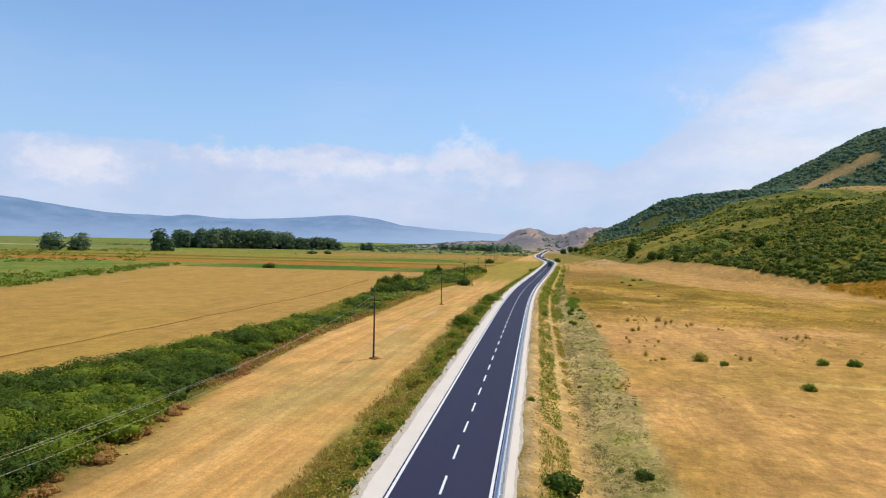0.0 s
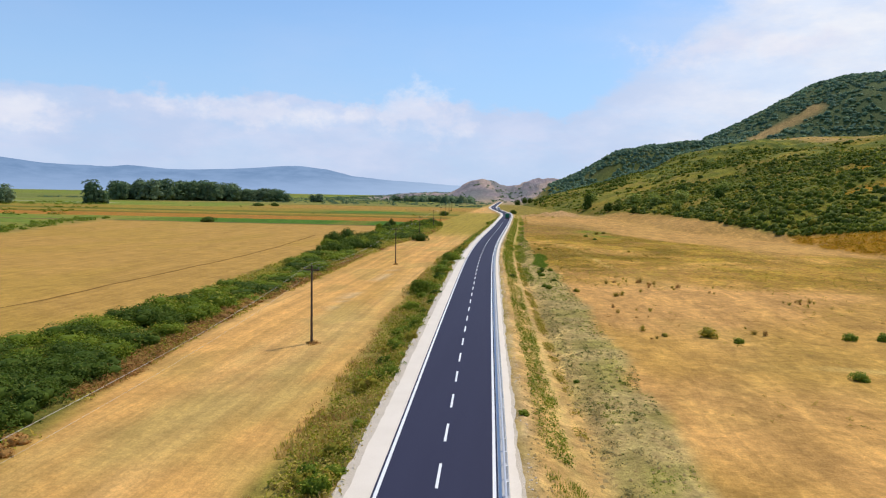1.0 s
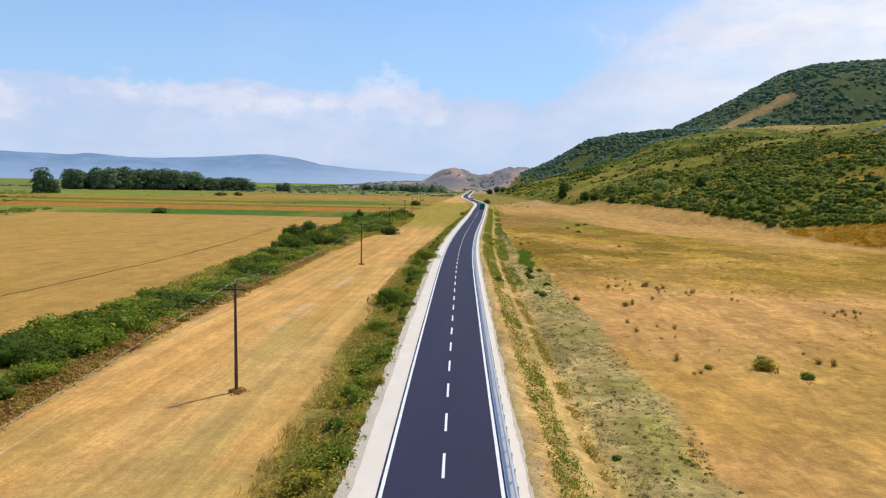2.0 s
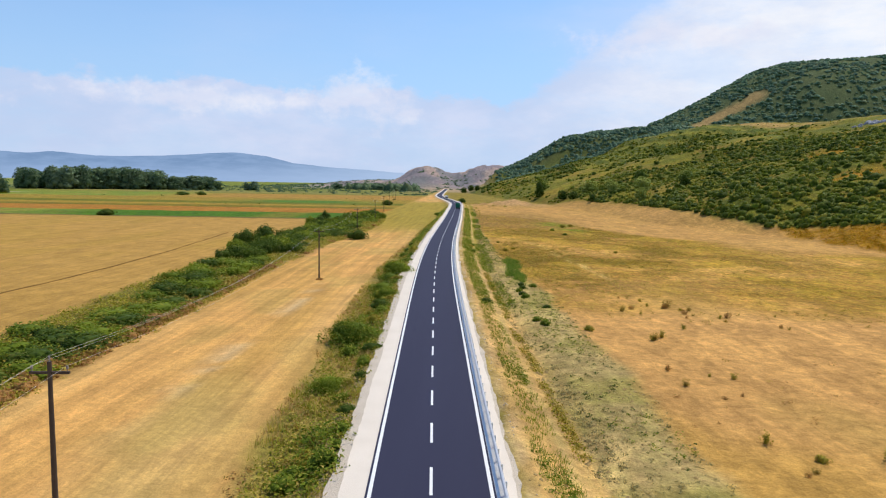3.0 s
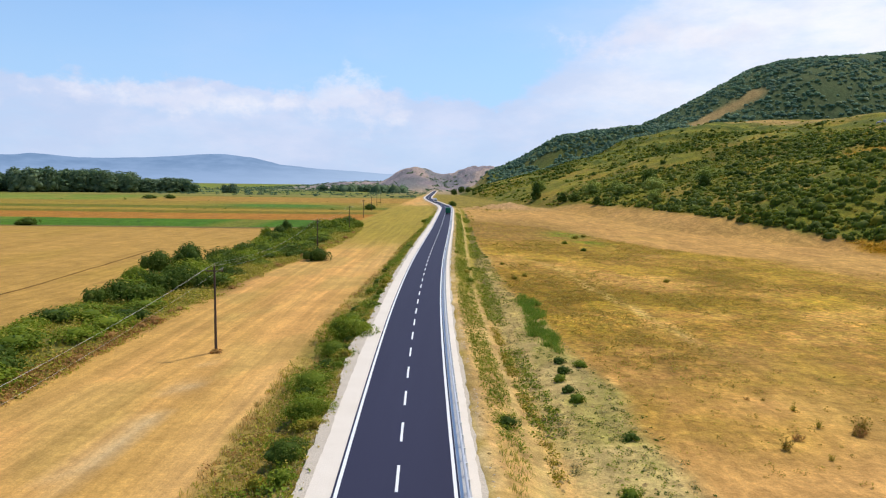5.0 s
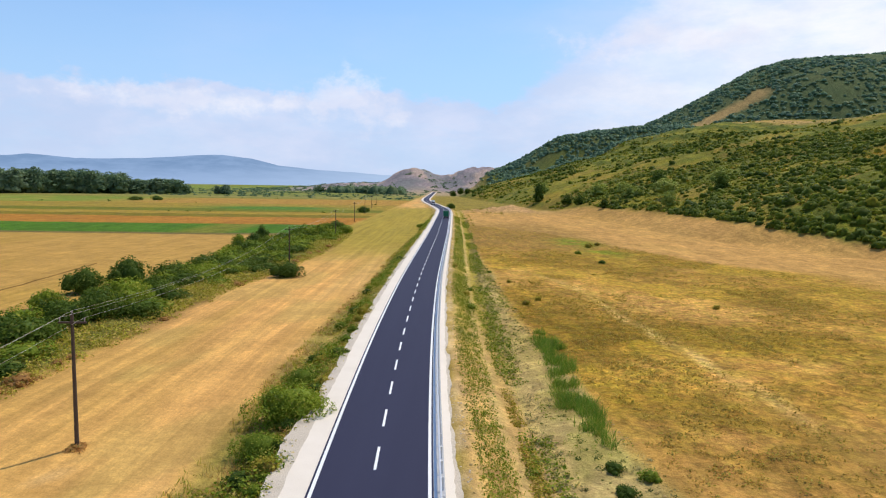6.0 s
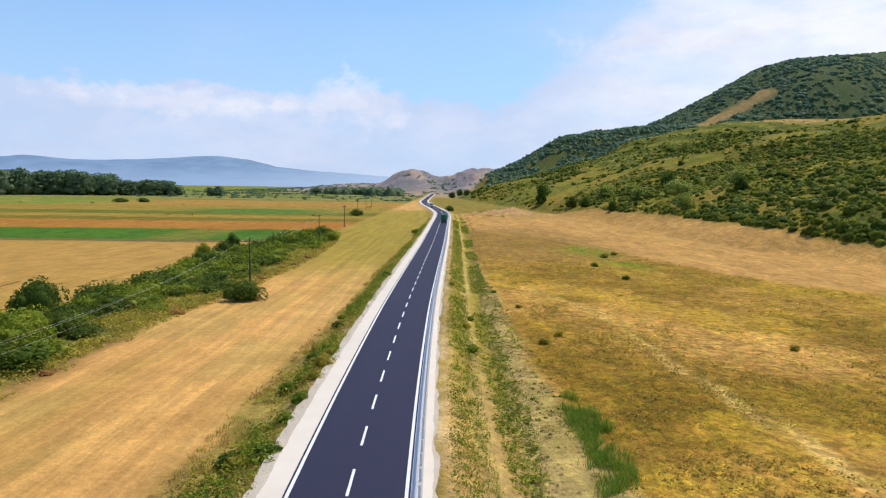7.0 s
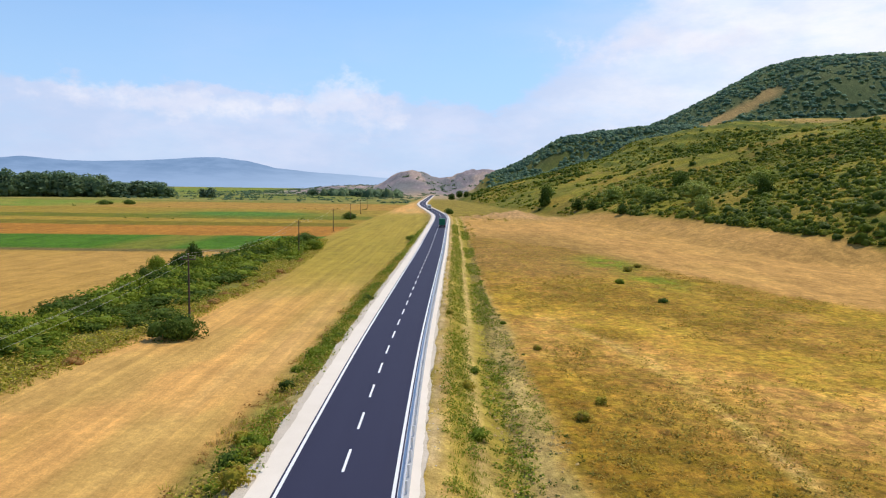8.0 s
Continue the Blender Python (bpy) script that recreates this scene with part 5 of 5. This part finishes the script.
for k in range(36):
    x, y = cluster[k % 11]
    x, y, s = x + r.gauss(0, 1.3), y + r.gauss(0, 2.2), r.uniform(0.25, 0.65)
    place("pasture_bush", BRUSH[k % 3], x, y, s, k * 1.3, "olive-brown half-withered bush on the dry pasture", "shrub", "withered bushes", s * r.uniform(0.8, 1.25))



# ---- power line ----
def wooden_pole(x, y, h, yaw, lab):
    p = new("utility_pole")
    p.matrix_world = pose(x, y, land1(x, y), 0, 0, yaw)
    bm = bmesh.new()
    tube(bm, (0, 0, -0.4), (0, 0, h), 0.14, 0.09, 10)
    part("shaft", bm, WOOD_POLE, p)
    bm = bmesh.new()
    box(bm, -0.85, -0.05, h - 0.55, 0.85, 0.05, h - 0.43, 0.01)
    part("crossarm", bm, WOOD_POLE, p, "short timber crossarm")
    for ix, iz in ((-0.75, h - 0.43), (0.75, h - 0.43), (0.0, h)):
        bm = bmesh.new()
        tube(bm, (ix, 0, iz), (ix, 0, iz + 0.14), 0.025, 0.025, 6)
        tube(bm, (ix, 0, iz + 0.12), (ix, 0, iz + 0.26), 0.06, 0.04, 8)
        part("insulator", bm, PORCELAIN, p)
    return tagged(p, lab, "utility pole", "power line poles")


POLES = [(-19.6, 6.3), (-25.7, 88.8), (-31.6, 170.2), (-38.5, 254.0), (-44.0, 336.3), (-50.1, 418.8), (-56.2, 501.3), (-62.3, 583.8), (-68.4, 666.3)]
PH = 8.6
BASE = [shrub_mesh("dry_weeds", 75 + i, 1.1, 0.9, 0.45, 260, 0.09, LEAF_RUST, 6, 0.4) for i in range(2)]
for i, (x, y) in enumerate(POLES):
    wooden_pole(x, y, PH, 5, "weathered dark timber utility pole with small crossarm")
    place("dry_weeds", BASE[i % 2], x + 0.1, y - 0.1, 1.0, i * 1.0, "withered weeds round the foot of a pole", "weeds", "weeds at pole feet")
for i in range(len(POLES) - 1):
    for off, hz in ((-0.75, PH - 0.18), (0.75, PH - 0.18), (0.0, PH + 0.25)):
        (xa, ya), (xb, yb) = POLES[i], POLES[i + 1]
        za, zb = land1(xa, ya) + hz, land1(xb, yb) + hz
        cu = bpy.data.curves.new("wire", "CURVE")
        cu.dimensions, cu.bevel_depth, cu.bevel_resolution = "3D", 0.0065, 0
        sp = cu.splines.new("POLY")
        sp.points.add(14)
        for j in range(15):
            u = j / 14
            sp.points[j].co = (xa + (xb - xa) * u + off, ya + (yb - ya) * u, za + (zb - za) * u - 4 * 1.5 * u * (1 - u), 1)
        cu.materials.append(WIRE)
        tagged(new("power_wire", cu), "thin bare overhead power wire", "wire", "power wires")


# ---- trees ----
def tree_proto(seed, h, crown_w, mat, n=700, size=0.7, low=0.18):
    r = np.random.default_rng(seed)
    t = new("tree")
    bm = bmesh.new()
    tube(bm, (0, 0, -0.5), (0, 0, h * 0.45), 0.03 * h * 0.6, 0.012 * h, 8)
    tube(bm, (0, 0, h * 0.43), (0.02 * h, 0, h * 0.8), 0.012 * h, 0.004 * h, 6)
    for i in range(6):
        a = i * 1.05 + r.random()
        z0 = h * (0.22 + 0.06 * i)
        tube(bm, (0, 0, z0), (math.cos(a) * crown_w * 0.6, math.sin(a) * crown_w * 0.6, z0 + h * 0.2), 0.009 * h, 0.003 * h, 6)
    part("trunk", bm, BARK, t)
    blobs = [(0, 0, h * 0.46, crown_w * 0.64, crown_w * 0.64, h * 0.42)]
    for i in range(15):
        a, e = i * 2.4 + r.random(), math.asin(-0.9 + 1.85 * (i + 0.5) / 15)
        q = 0.55 + 0.12 * r.random()
        k = 0.34 + 0.14 * r.random()
        blobs.append((crown_w * q * math.cos(a) * math.cos(e), crown_w * q * math.sin(a) * math.cos(e), h * (0.44 + 0.42 * math.sin(e)), crown_w * k, crown_w * k, h * 0.17))
    v, f = leaf_cloud(r, blobs, n, size)
    c = new("crown", mesh_np("crown", v, f, mat, True))
    c.parent = t
    return t


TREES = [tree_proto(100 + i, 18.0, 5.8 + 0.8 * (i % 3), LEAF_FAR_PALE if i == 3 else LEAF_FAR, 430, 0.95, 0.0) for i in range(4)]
PALE_TREE = tree_proto(121, 8, 3.8, LEAF_PALE, 700, 0.34, 0.0)
GREEN_TREE = tree_proto(120, 9, 3.4, LEAF_DARK, 700, 0.36, 0.0)
for t in TREES + [GREEN_TREE, PALE_TREE]:
    t.location = (0, -300, land1(0, -300))
used = set()


def plant(proto, x, y, s, sz, rz, label, group):
    z = land1(x, y) - 0.1
    mt = Matrix.Translation((x, y, z)) @ Matrix.Rotation(rz, 4, "Z")
    if proto in used:
        ob = copy_thing(proto, mt)
    else:
        used.add(proto)
        ob = proto
        ob.matrix_basis = mt
    ob.scale = (s, s, sz)
    return tagged(ob, label, "tree", group)


r = random.Random(9)
# distant wood: rows of tall trees, then a lower clump
for i in range(120):
    u = (i % 60) / 59
    back = 45 * (i // 60)
    x, y = -610 + 250 * u + r.uniform(-6, 6) - back * 0.4, 800 + 165 * u + r.uniform(-14, 14) + back
    if 0.80 < u < 0.835 or u < 0.27:
        continue
    s = r.uniform(0.75, 1.15)
    high = (1.38 + 0.16 * (0.35 < u < 0.72) if u < 0.80 else 1.02) * r.uniform(0.85, 1.12)
    plant(r.choice(TREES), x, y, s * 2.1, high, r.uniform(0, 6.28), "tall dark broadleaf tree in a distant wood", "distant wood")
for x, y, s, z in ((-352, 985, 1.0, 0.75), (-300, 985, 1.0, 0.75), (-312, 990, 0.9, 0.65), (-494, 562, 1.25, 1.05), (-484, 592, 1.1, 1.05), (-478, 575, 0.9, 0.8), (-430, 640, 1.3, 1.4),
                   (-418, 640, 0.9, 0.8), (-560, 420, 1.0, 0.6), (-150, 1220, 1.2, 0.6), (-190, 1260, 1.2, 0.7), (-240, 1300, 1.3, 0.6)):
    plant(r.choice(TREES), x, y, s * 1.45, z, r.uniform(0, 6.28), "dark broadleaf tree standing alone on the plain", "plain trees")
for k, (x, y, s, z) in enumerate(((61, 648, 1.25, 1.35), (72, 582, 1.2, 0.7), (90, 570, 1.5, 1.0), (103, 469, 1.4, 0.9), (96, 515, 1.1, 0.7), 
                                  (94, 440, 0.9, 0.7), (80, 508, 0.8, 0.5), (15, 1050, 1.3, 0.7),
                                  (-4, 1100, 1.5, 0.8), (8, 1150, 1.6, 0.9), (110, 500, 1.3, 0.8), (120, 540, 1.3, 0.8), (130, 470, 1.2, 0.8),
                                  (76, 560, 1.0, 0.6), (100, 545, 1.2, 0.8), (118, 440, 1.0, 0.7), (70, 690, 1.3, 0.9))):
    pale = (x, y) in ((90, 570), (103, 469), (96, 515), (94, 440), (110, 500), (130, 470), (100, 545), (70, 690))
    plant(PALE_TREE if pale else GREEN_TREE, x, y, s * 1.25, z * 1.3, r.uniform(0, 6.28), "rounded pale-green tree at the foot of the hill" if pale else "rounded dark-green tree at the foot of the hill", "hill foot trees")

# ---- hill scrub ----
g = np.random.default_rng(33)


def wild_slope(x, y):
    """Share of the lower slope that scrub covers."""
    into = x - scrub_edge(y)
    gap = rust_patch(x, y)
    return sstep(0, 2, into) * (1 - sstep(150, 210, into)) * (1 - gap) * (0.55 + 0.45 * np.maximum(sstep(0.36, 0.55, fbm(x, y, 26, 3)), (1 - sstep(3, 12, into)) * (1 - 0.8 * sstep(390, 420, y))))


g_pick = lambda x, y, f: g.random(len(x)) < f(x, y)
thicket = lambda x, y: np.clip(1.2 * bell(x, y, 150, 300, 60, 90), 0, 0.8) * (0.18 + 0.82 * sstep(0.42, 0.54, fbm(x + 17, y + 40, 20, 3, 0.6))) + (1 - 0.75 * bell(x, y, 130, 280, 60, 70)) * np.clip(sstep(0.42, 0.58, fbm(x + 80, y * 0.8, 30, 4, 0.6)), 0.05, 1)
scrub("hill_scrub", field_points(11000, (78, 310), (215, 600), lambda x, y: g_pick(x, y, wild_slope)), 1.5, 0.36, 7, LEAF_SCRUB, "yellow-green low scrub on the lower slope", 0.85, 0.4, 0.6, None, 0.3, 0.32)
scrub("hill_shrubs", field_points(11500, (78, 310), (215, 600), lambda x, y: g_pick(x, y, wild_slope) & g_pick(x, y, thicket)), 2.1, 0.42, 14, LEAF_SLOPE, "dark rounded shrubs on the lower slope", 1.0, 0.4, 0.7, None, 0.3, 0.32)
yy = 222 + 300 * g.random(420)
scrub("hill_edge_shrubs", sift((scrub_edge(yy) + 0.5 + 7 * g.random(420) ** 1.5, yy), lambda x, y: (fbm(x, y, 12, 2) > 0.36 + 0.25 * sstep(390, 420, y)) & (rust_patch(x, y) < 0.5)), 1.8, 0.34, 46, LEAF_SLOPE, "dark row of shrubs where the slope meets the pasture", 1.0, 0.25, 0.7, None, 0.3, 0.32)
near, high = field_points(2600, (100, 122), (222, 296), lambda x, y: g.random(len(x)) < rust_patch(x, y)), field_points(2400, (124, 215), (300, 440), lambda x, y: g.random(len(x)) < rust_patch(x, y))
scrub("rusty_scrub", (np.concatenate([near[0], high[0]]), np.concatenate([near[1], high[1]])), 0.75, 0.17, 16, LEAF_OCHRE, "rust-orange withered scrub at the foot of the slope", 0.7)
up_slope = lambda x, y: (x - hill_foot(y) > 3) & (x - hill_foot(y) < 236 + 70 * (g.random(len(x)) < 0.12))
row = lambda x, y: (np.sin(2 * math.pi * (x - hill_foot(y)) / 20.0 + 0.8) > 0.4) & (terraces(x, y, x - hill_foot(y)) > 0.3)
scrub("hill_scrub", field_points(9000, (20, 430), (560, 1080), lambda x, y: up_slope(x, y) & ((fbm(x, y, 40, 3) > 0.50) | (row(x, y) & (g.random(len(x)) < 0.5)))), 1.8, 0.55, 7, LEAF_SCRUB, "scattered yellow-green scrub on the upper slope", 0.8, 0.4, 0.6, None, 0.3, 0.32)
clumps = lambda x, y: sstep(0.50, 0.60, fbm(x + 60, y * 0.6, 60, 4, 0.6)) * 0.9 + 0.06
scrub("hill_shrubs", field_points(7800, (20, 430), (560, 1080), lambda x, y: up_slope(x, y) & g_pick(x, y, clumps)), 2.7, 0.75, 9, LEAF_SLOPE, "dark clumps of shrubs on the upper slope", 1.0, 0.35, 0.68, None, 0.3, 0.32)
# ridge and big hill: the leaf colour itself holds the bluish haze
scrub("ridge_scrub", field_points(4200, (15, 430), (1085, 1260), lambda x, y: (fbm(x, y, 60, 3) > 0.25) & (g.random(len(x)) < sstep(30, 80, x)) & (ridge_crest(x) * np.exp(-((y - 1200) / 115) ** 2) > 12)), 3.8, 1.5, 4, LEAF_RIDGE_HAZED, "dark scrub wood over the ridge, haze tint painted into its leaves", 0.9, 0.4, 0.7, LEAF_RIDGE_HAZED, 0.3, 0.3)
scrub("mountain_scrub", field_points(5200, (330, 1000), (1110, 1540), lambda x, y: (fbm(x, y, 70, 4, 0.6) > 0.36) & (off_scar(x, y) > 0.7)), 4.6, 2.0, 3, LEAF_RIDGE_HAZED, "dark woods on the big hill, haze tint painted into their leaves", 0.75, 0.4, 0.75, LEAF_RIDGE_HAZED, 0.3, 0.3)
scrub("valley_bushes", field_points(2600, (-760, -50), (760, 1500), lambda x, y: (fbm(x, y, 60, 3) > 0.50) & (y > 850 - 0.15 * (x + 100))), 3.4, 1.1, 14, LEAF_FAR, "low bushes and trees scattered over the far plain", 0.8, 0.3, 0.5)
scrub("meadow_bushes", field_points(1500, (-520, -150), (180, 690), lambda x, y: (x + 161 + 0.32 * (y - 165) < -6) & (x < -150 - 0.55 * (y - 165)) & (fbm(x, y, 40, 3) > 0.46)), 2.0, 0.5, 34, LEAF_HEDGE, "bushes scattered over the green meadow", 0.8)
yy = 120 + 235 * g.random(260)
scrub("meadow_edge_bushes", sift((-161 - 0.32 * (yy - 165) - 2 - 16 * g.random(260) ** 1.5, yy), lambda x, y: fbm(x, y, 14, 2) > 0.40), 1.9, 0.4, 36, LEAF_HEDGE, "olive bushes along the meadow's edge", 0.8)
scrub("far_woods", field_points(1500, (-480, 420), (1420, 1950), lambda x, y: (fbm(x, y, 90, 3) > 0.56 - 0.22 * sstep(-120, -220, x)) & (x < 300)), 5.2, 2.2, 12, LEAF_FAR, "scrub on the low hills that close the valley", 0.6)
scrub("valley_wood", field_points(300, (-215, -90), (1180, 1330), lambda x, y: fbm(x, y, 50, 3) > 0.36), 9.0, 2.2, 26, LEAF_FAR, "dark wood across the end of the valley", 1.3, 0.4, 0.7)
scrub("field_edge_bushes", field_points(420, (-330, -62), (336, 900), lambda x, y: (np.abs(np.mod(y - 0.07 * (x + 100) - 339, 155) - 1) < 5) & (fbm(x, y, 25, 2) > 0.45)), 1.5, 0.35, 26, LEAF_DARK, "small dark bushes along the field edges", 0.8)

# ---- rocks on the slope ----
def boulder(seed, w, h):
    r = random.Random(seed)
    bm = bmesh.new()
    bmesh.ops.create_icosphere(bm, subdivisions=2, radius=1.0)
    for v in bm.verts:
        k = r.uniform(0.78, 1.15)
        v.co = Vector((v.co.x * w * k, v.co.y * w * 0.8 * k, v.co.z * h * k))
    return bm_mesh("boulder", bm, ROCK)


r = random.Random(61)
BOULDERS = [boulder(62 + i, 2.6, 2.0) for i in range(3)]
for k in range(16):
    x, y = 288 + r.uniform(-9, 9), 556 + r.uniform(-12, 12)
    place("boulder", BOULDERS[k % 3], x, y, r.uniform(0.5, 1.3), r.uniform(0, 6.28), "grey limestone boulder in an outcrop on the slope", "rock", "slope outcrop")

# ---- far mountains, distance haze put into self-glowing colours ----
mm = Mat("hazy_mountain_glow", 1.0, 0, 0)
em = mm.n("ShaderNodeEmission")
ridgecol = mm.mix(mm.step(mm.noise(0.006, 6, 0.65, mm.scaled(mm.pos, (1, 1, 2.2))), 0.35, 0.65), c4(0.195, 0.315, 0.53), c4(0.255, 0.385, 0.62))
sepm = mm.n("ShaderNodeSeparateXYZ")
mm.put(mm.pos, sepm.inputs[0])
# painted haze: paler towards the foot, and towards the east
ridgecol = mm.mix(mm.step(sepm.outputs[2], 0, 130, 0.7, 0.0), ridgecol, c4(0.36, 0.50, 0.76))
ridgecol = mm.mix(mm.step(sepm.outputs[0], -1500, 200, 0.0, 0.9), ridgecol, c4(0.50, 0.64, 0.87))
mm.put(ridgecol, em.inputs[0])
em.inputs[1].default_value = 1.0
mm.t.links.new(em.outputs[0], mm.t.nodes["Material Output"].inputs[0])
az = np.radians(np.linspace(-62, 35, 300))
prof_h = lambda a: np.interp(a, [-62, -44.6, -41, -37.3, -33.2, -31.9, -28.9, -24.3, -20, -18.7, -16.5, -14.3, -12.3, -8.7, -2, 6, 36],
                             [250, 227, 187, 150, 144, 157, 138, 149, 176, 181, 165, 122, 108, 93, 62, 50, 40])
hh = prof_h(np.degrees(az))
hh = hh + 9 * (fbm(np.degrees(az), az * 0, 1.6, 5, 0.6) - 0.5)
v, rws = [], ((3600, 0.0), (3900, 0.35), (4200, 0.8), (4350, 1.0), (4500, 0.7))
for rr_, k in rws:
    v.append(np.stack([np.sin(az) * rr_, np.cos(az) * rr_, hh * k - 6], -1))
v = np.concatenate(v)
n = len(az)
q = np.concatenate([np.stack([np.arange(n - 1) + n * j, np.arange(n - 1) + 1 + n * j, np.arange(n - 1) + 1 + n * (j + 1), np.arange(n - 1) + n * (j + 1)], -1) for j in range(len(rws) - 1)])
tagged(new("backdrop", mesh_np("backdrop", v, q, mm.m, True)), "mountain range on the horizon, a glowing backdrop with pale blue haze painted in", "mountains", kind="structure")

# ---- vehicles ----
PAINT_GREEN = plain("green_tarpaulin", (0.010, 0.150, 0.075), 0.55, 0, 0.2, 1.2)
PAINT_WHITE = plain("white_vehicle_paint", (0.78, 0.78, 0.77), 0.35, 0, 0.05, 1.0, 0.5)
PAINT_DARK = plain("dark_plastic", (0.03, 0.03, 0.032), 0.6, 0, 0.2, 2.0)
RUBBER = plain("tyre_rubber", (0.02, 0.02, 0.02), 0.9)
GLASS_DARK = plain("tinted_glass", (0.015, 0.018, 0.022), 0.08, 0, 0.1, 1.0, 0.6)
LAMP_RED = plain("tail_lamp", (0.45, 0.02, 0.015), 0.3)


def truck(x, y, heading, cab_mat, box_mat, length, label):
    """A box lorry that stands on its wheels, its front towards +y before it is turned."""
    t = new("truck")
    t.matrix_world = pose(x, y, ROAD_Z, 0, 0, heading)
    w, half = 1.2, length / 2
    bm = bmesh.new()
    box(bm, -w, -half, 1.0, w, half - 2.2, 3.5, 0.05)
    part("cargo_box", bm, box_mat, t)
    bm = bmesh.new()
    box(bm, -0.5, -half + 0.1, 0.65, 0.5, half - 0.2, 0.95)
    part("chassis", bm, PAINT_DARK, t)
    bm = bmesh.new()
    box(bm, -1.15, half - 2.1, 0.6, 1.15, half, 2.7, 0.12)
    cab = part("cab", bm, cab_mat, t)
    bm = bmesh.new()
    box(bm, -1.02, half - 0.02, 1.6, 1.02, half + 0.015, 2.45, 0.01)
    part("windscreen", bm, GLASS_DARK, cab)
    for sx in (-1, 1):
        bm = bmesh.new()
        box(bm, sx * 1.14 - 0.02, half - 1.5, 1.6, sx * 1.14 + 0.02, half - 0.5, 2.4)
        part("side_window", bm, GLASS_DARK, cab)
        bm = bmesh.new()
        box(bm, sx * 1.0 - 0.12, -half - 0.04, 0.7, sx * 1.0 + 0.12, -half + 0.04, 0.92)
        part("tail_lamp", bm, LAMP_RED, t)
    bm = bmesh.new()
    box(bm, -1.15, half - 0.05, 0.4, 1.15, half + 0.06, 0.75, 0.03)
    part("front_bumper", bm, PAINT_DARK, t)
    bm = bmesh.new()
    box(bm, -1.1, -half - 0.05, 0.45, 1.1, -half + 0.02, 0.62, 0.02)
    part("rear_bumper", bm, PAINT_DARK, t)
    for sx in (-1, 1):
        for wy in (-half + 1.2, half - 1.1):
            bm = bmesh.new()
            tube(bm, (sx * 0.82, wy, 0.5), (sx * 1.16, wy, 0.5), 0.5, 0.5, 18)
            wh = part("wheel", bm, RUBBER, t)
            bm = bmesh.new()
            tube(bm, (sx * 1.14, wy, 0.5), (sx * 1.18, wy, 0.5), 0.26, 0.24, 12)
            part("rim", bm, STEEL, wh)
    return tagged(t, label, "truck")


def car(x, y, heading, paint_mat, label):
    """A small hatchback with a rounded cabin."""
    t = new("car")
    t.matrix_world = pose(x, y, ROAD_Z, 0, 0, heading)
    bm = bmesh.new()
    box(bm, -0.85, -2.0, 0.3, 0.85, 2.0, 0.95, 0.14)
    part("body", bm, paint_mat, t)
    bm = bmesh.new()
    r0 = box(bm, -0.74, -1.55, 0.9, 0.74, 0.9, 1.48, 0.0)
    for v in bm.verts:
        if v.co.z > 1.2:
            v.co.x *= 0.84
            v.co.y = v.co.y * 0.72 - 0.1
    bmesh.ops.bevel(bm, geom=list(bm.edges), offset=0.08, segments=2, affect="EDGES")
    part("cabin", bm, GLASS_DARK, t)
    bm = bmesh.new()
    box(bm, -0.60, -1.2, 1.46, 0.60, 0.5, 1.51, 0.02)
    part("roof", bm, paint_mat, t)
    for sx in (-1, 1):
        for wy in (-1.25, 1.3):
            bm = bmesh.new()
            tube(bm, (sx * 0.66, wy, 0.31), (sx * 0.88, wy, 0.31), 0.31, 0.31, 16)
            wh = part("wheel", bm, RUBBER, t)
            bm = bmesh.new()
            tube(bm, (sx * 0.86, wy, 0.31), (sx * 0.90, wy, 0.31), 0.18, 0.16, 10)
            part("rim", bm, STEEL, wh)
    return tagged(t, label, "car")


p, ang = road_point(440, 1.5)
truck(p.x, p.y, math.degrees(ang), PAINT_GREEN, PAINT_GREEN, 6.6, "dark green box lorry driving along the country road")
p, ang = road_point(640, -1.8)
truck(p.x, p.y, math.degrees(ang) + 180, PAINT_WHITE, PAINT_WHITE, 7.5, "white box lorry coming along the opposite lane")
p, ang = road_point(654, -1.8)
car(p.x, p.y, math.degrees(ang) + 180, PAINT_DARK, "small dark car following the white lorry")
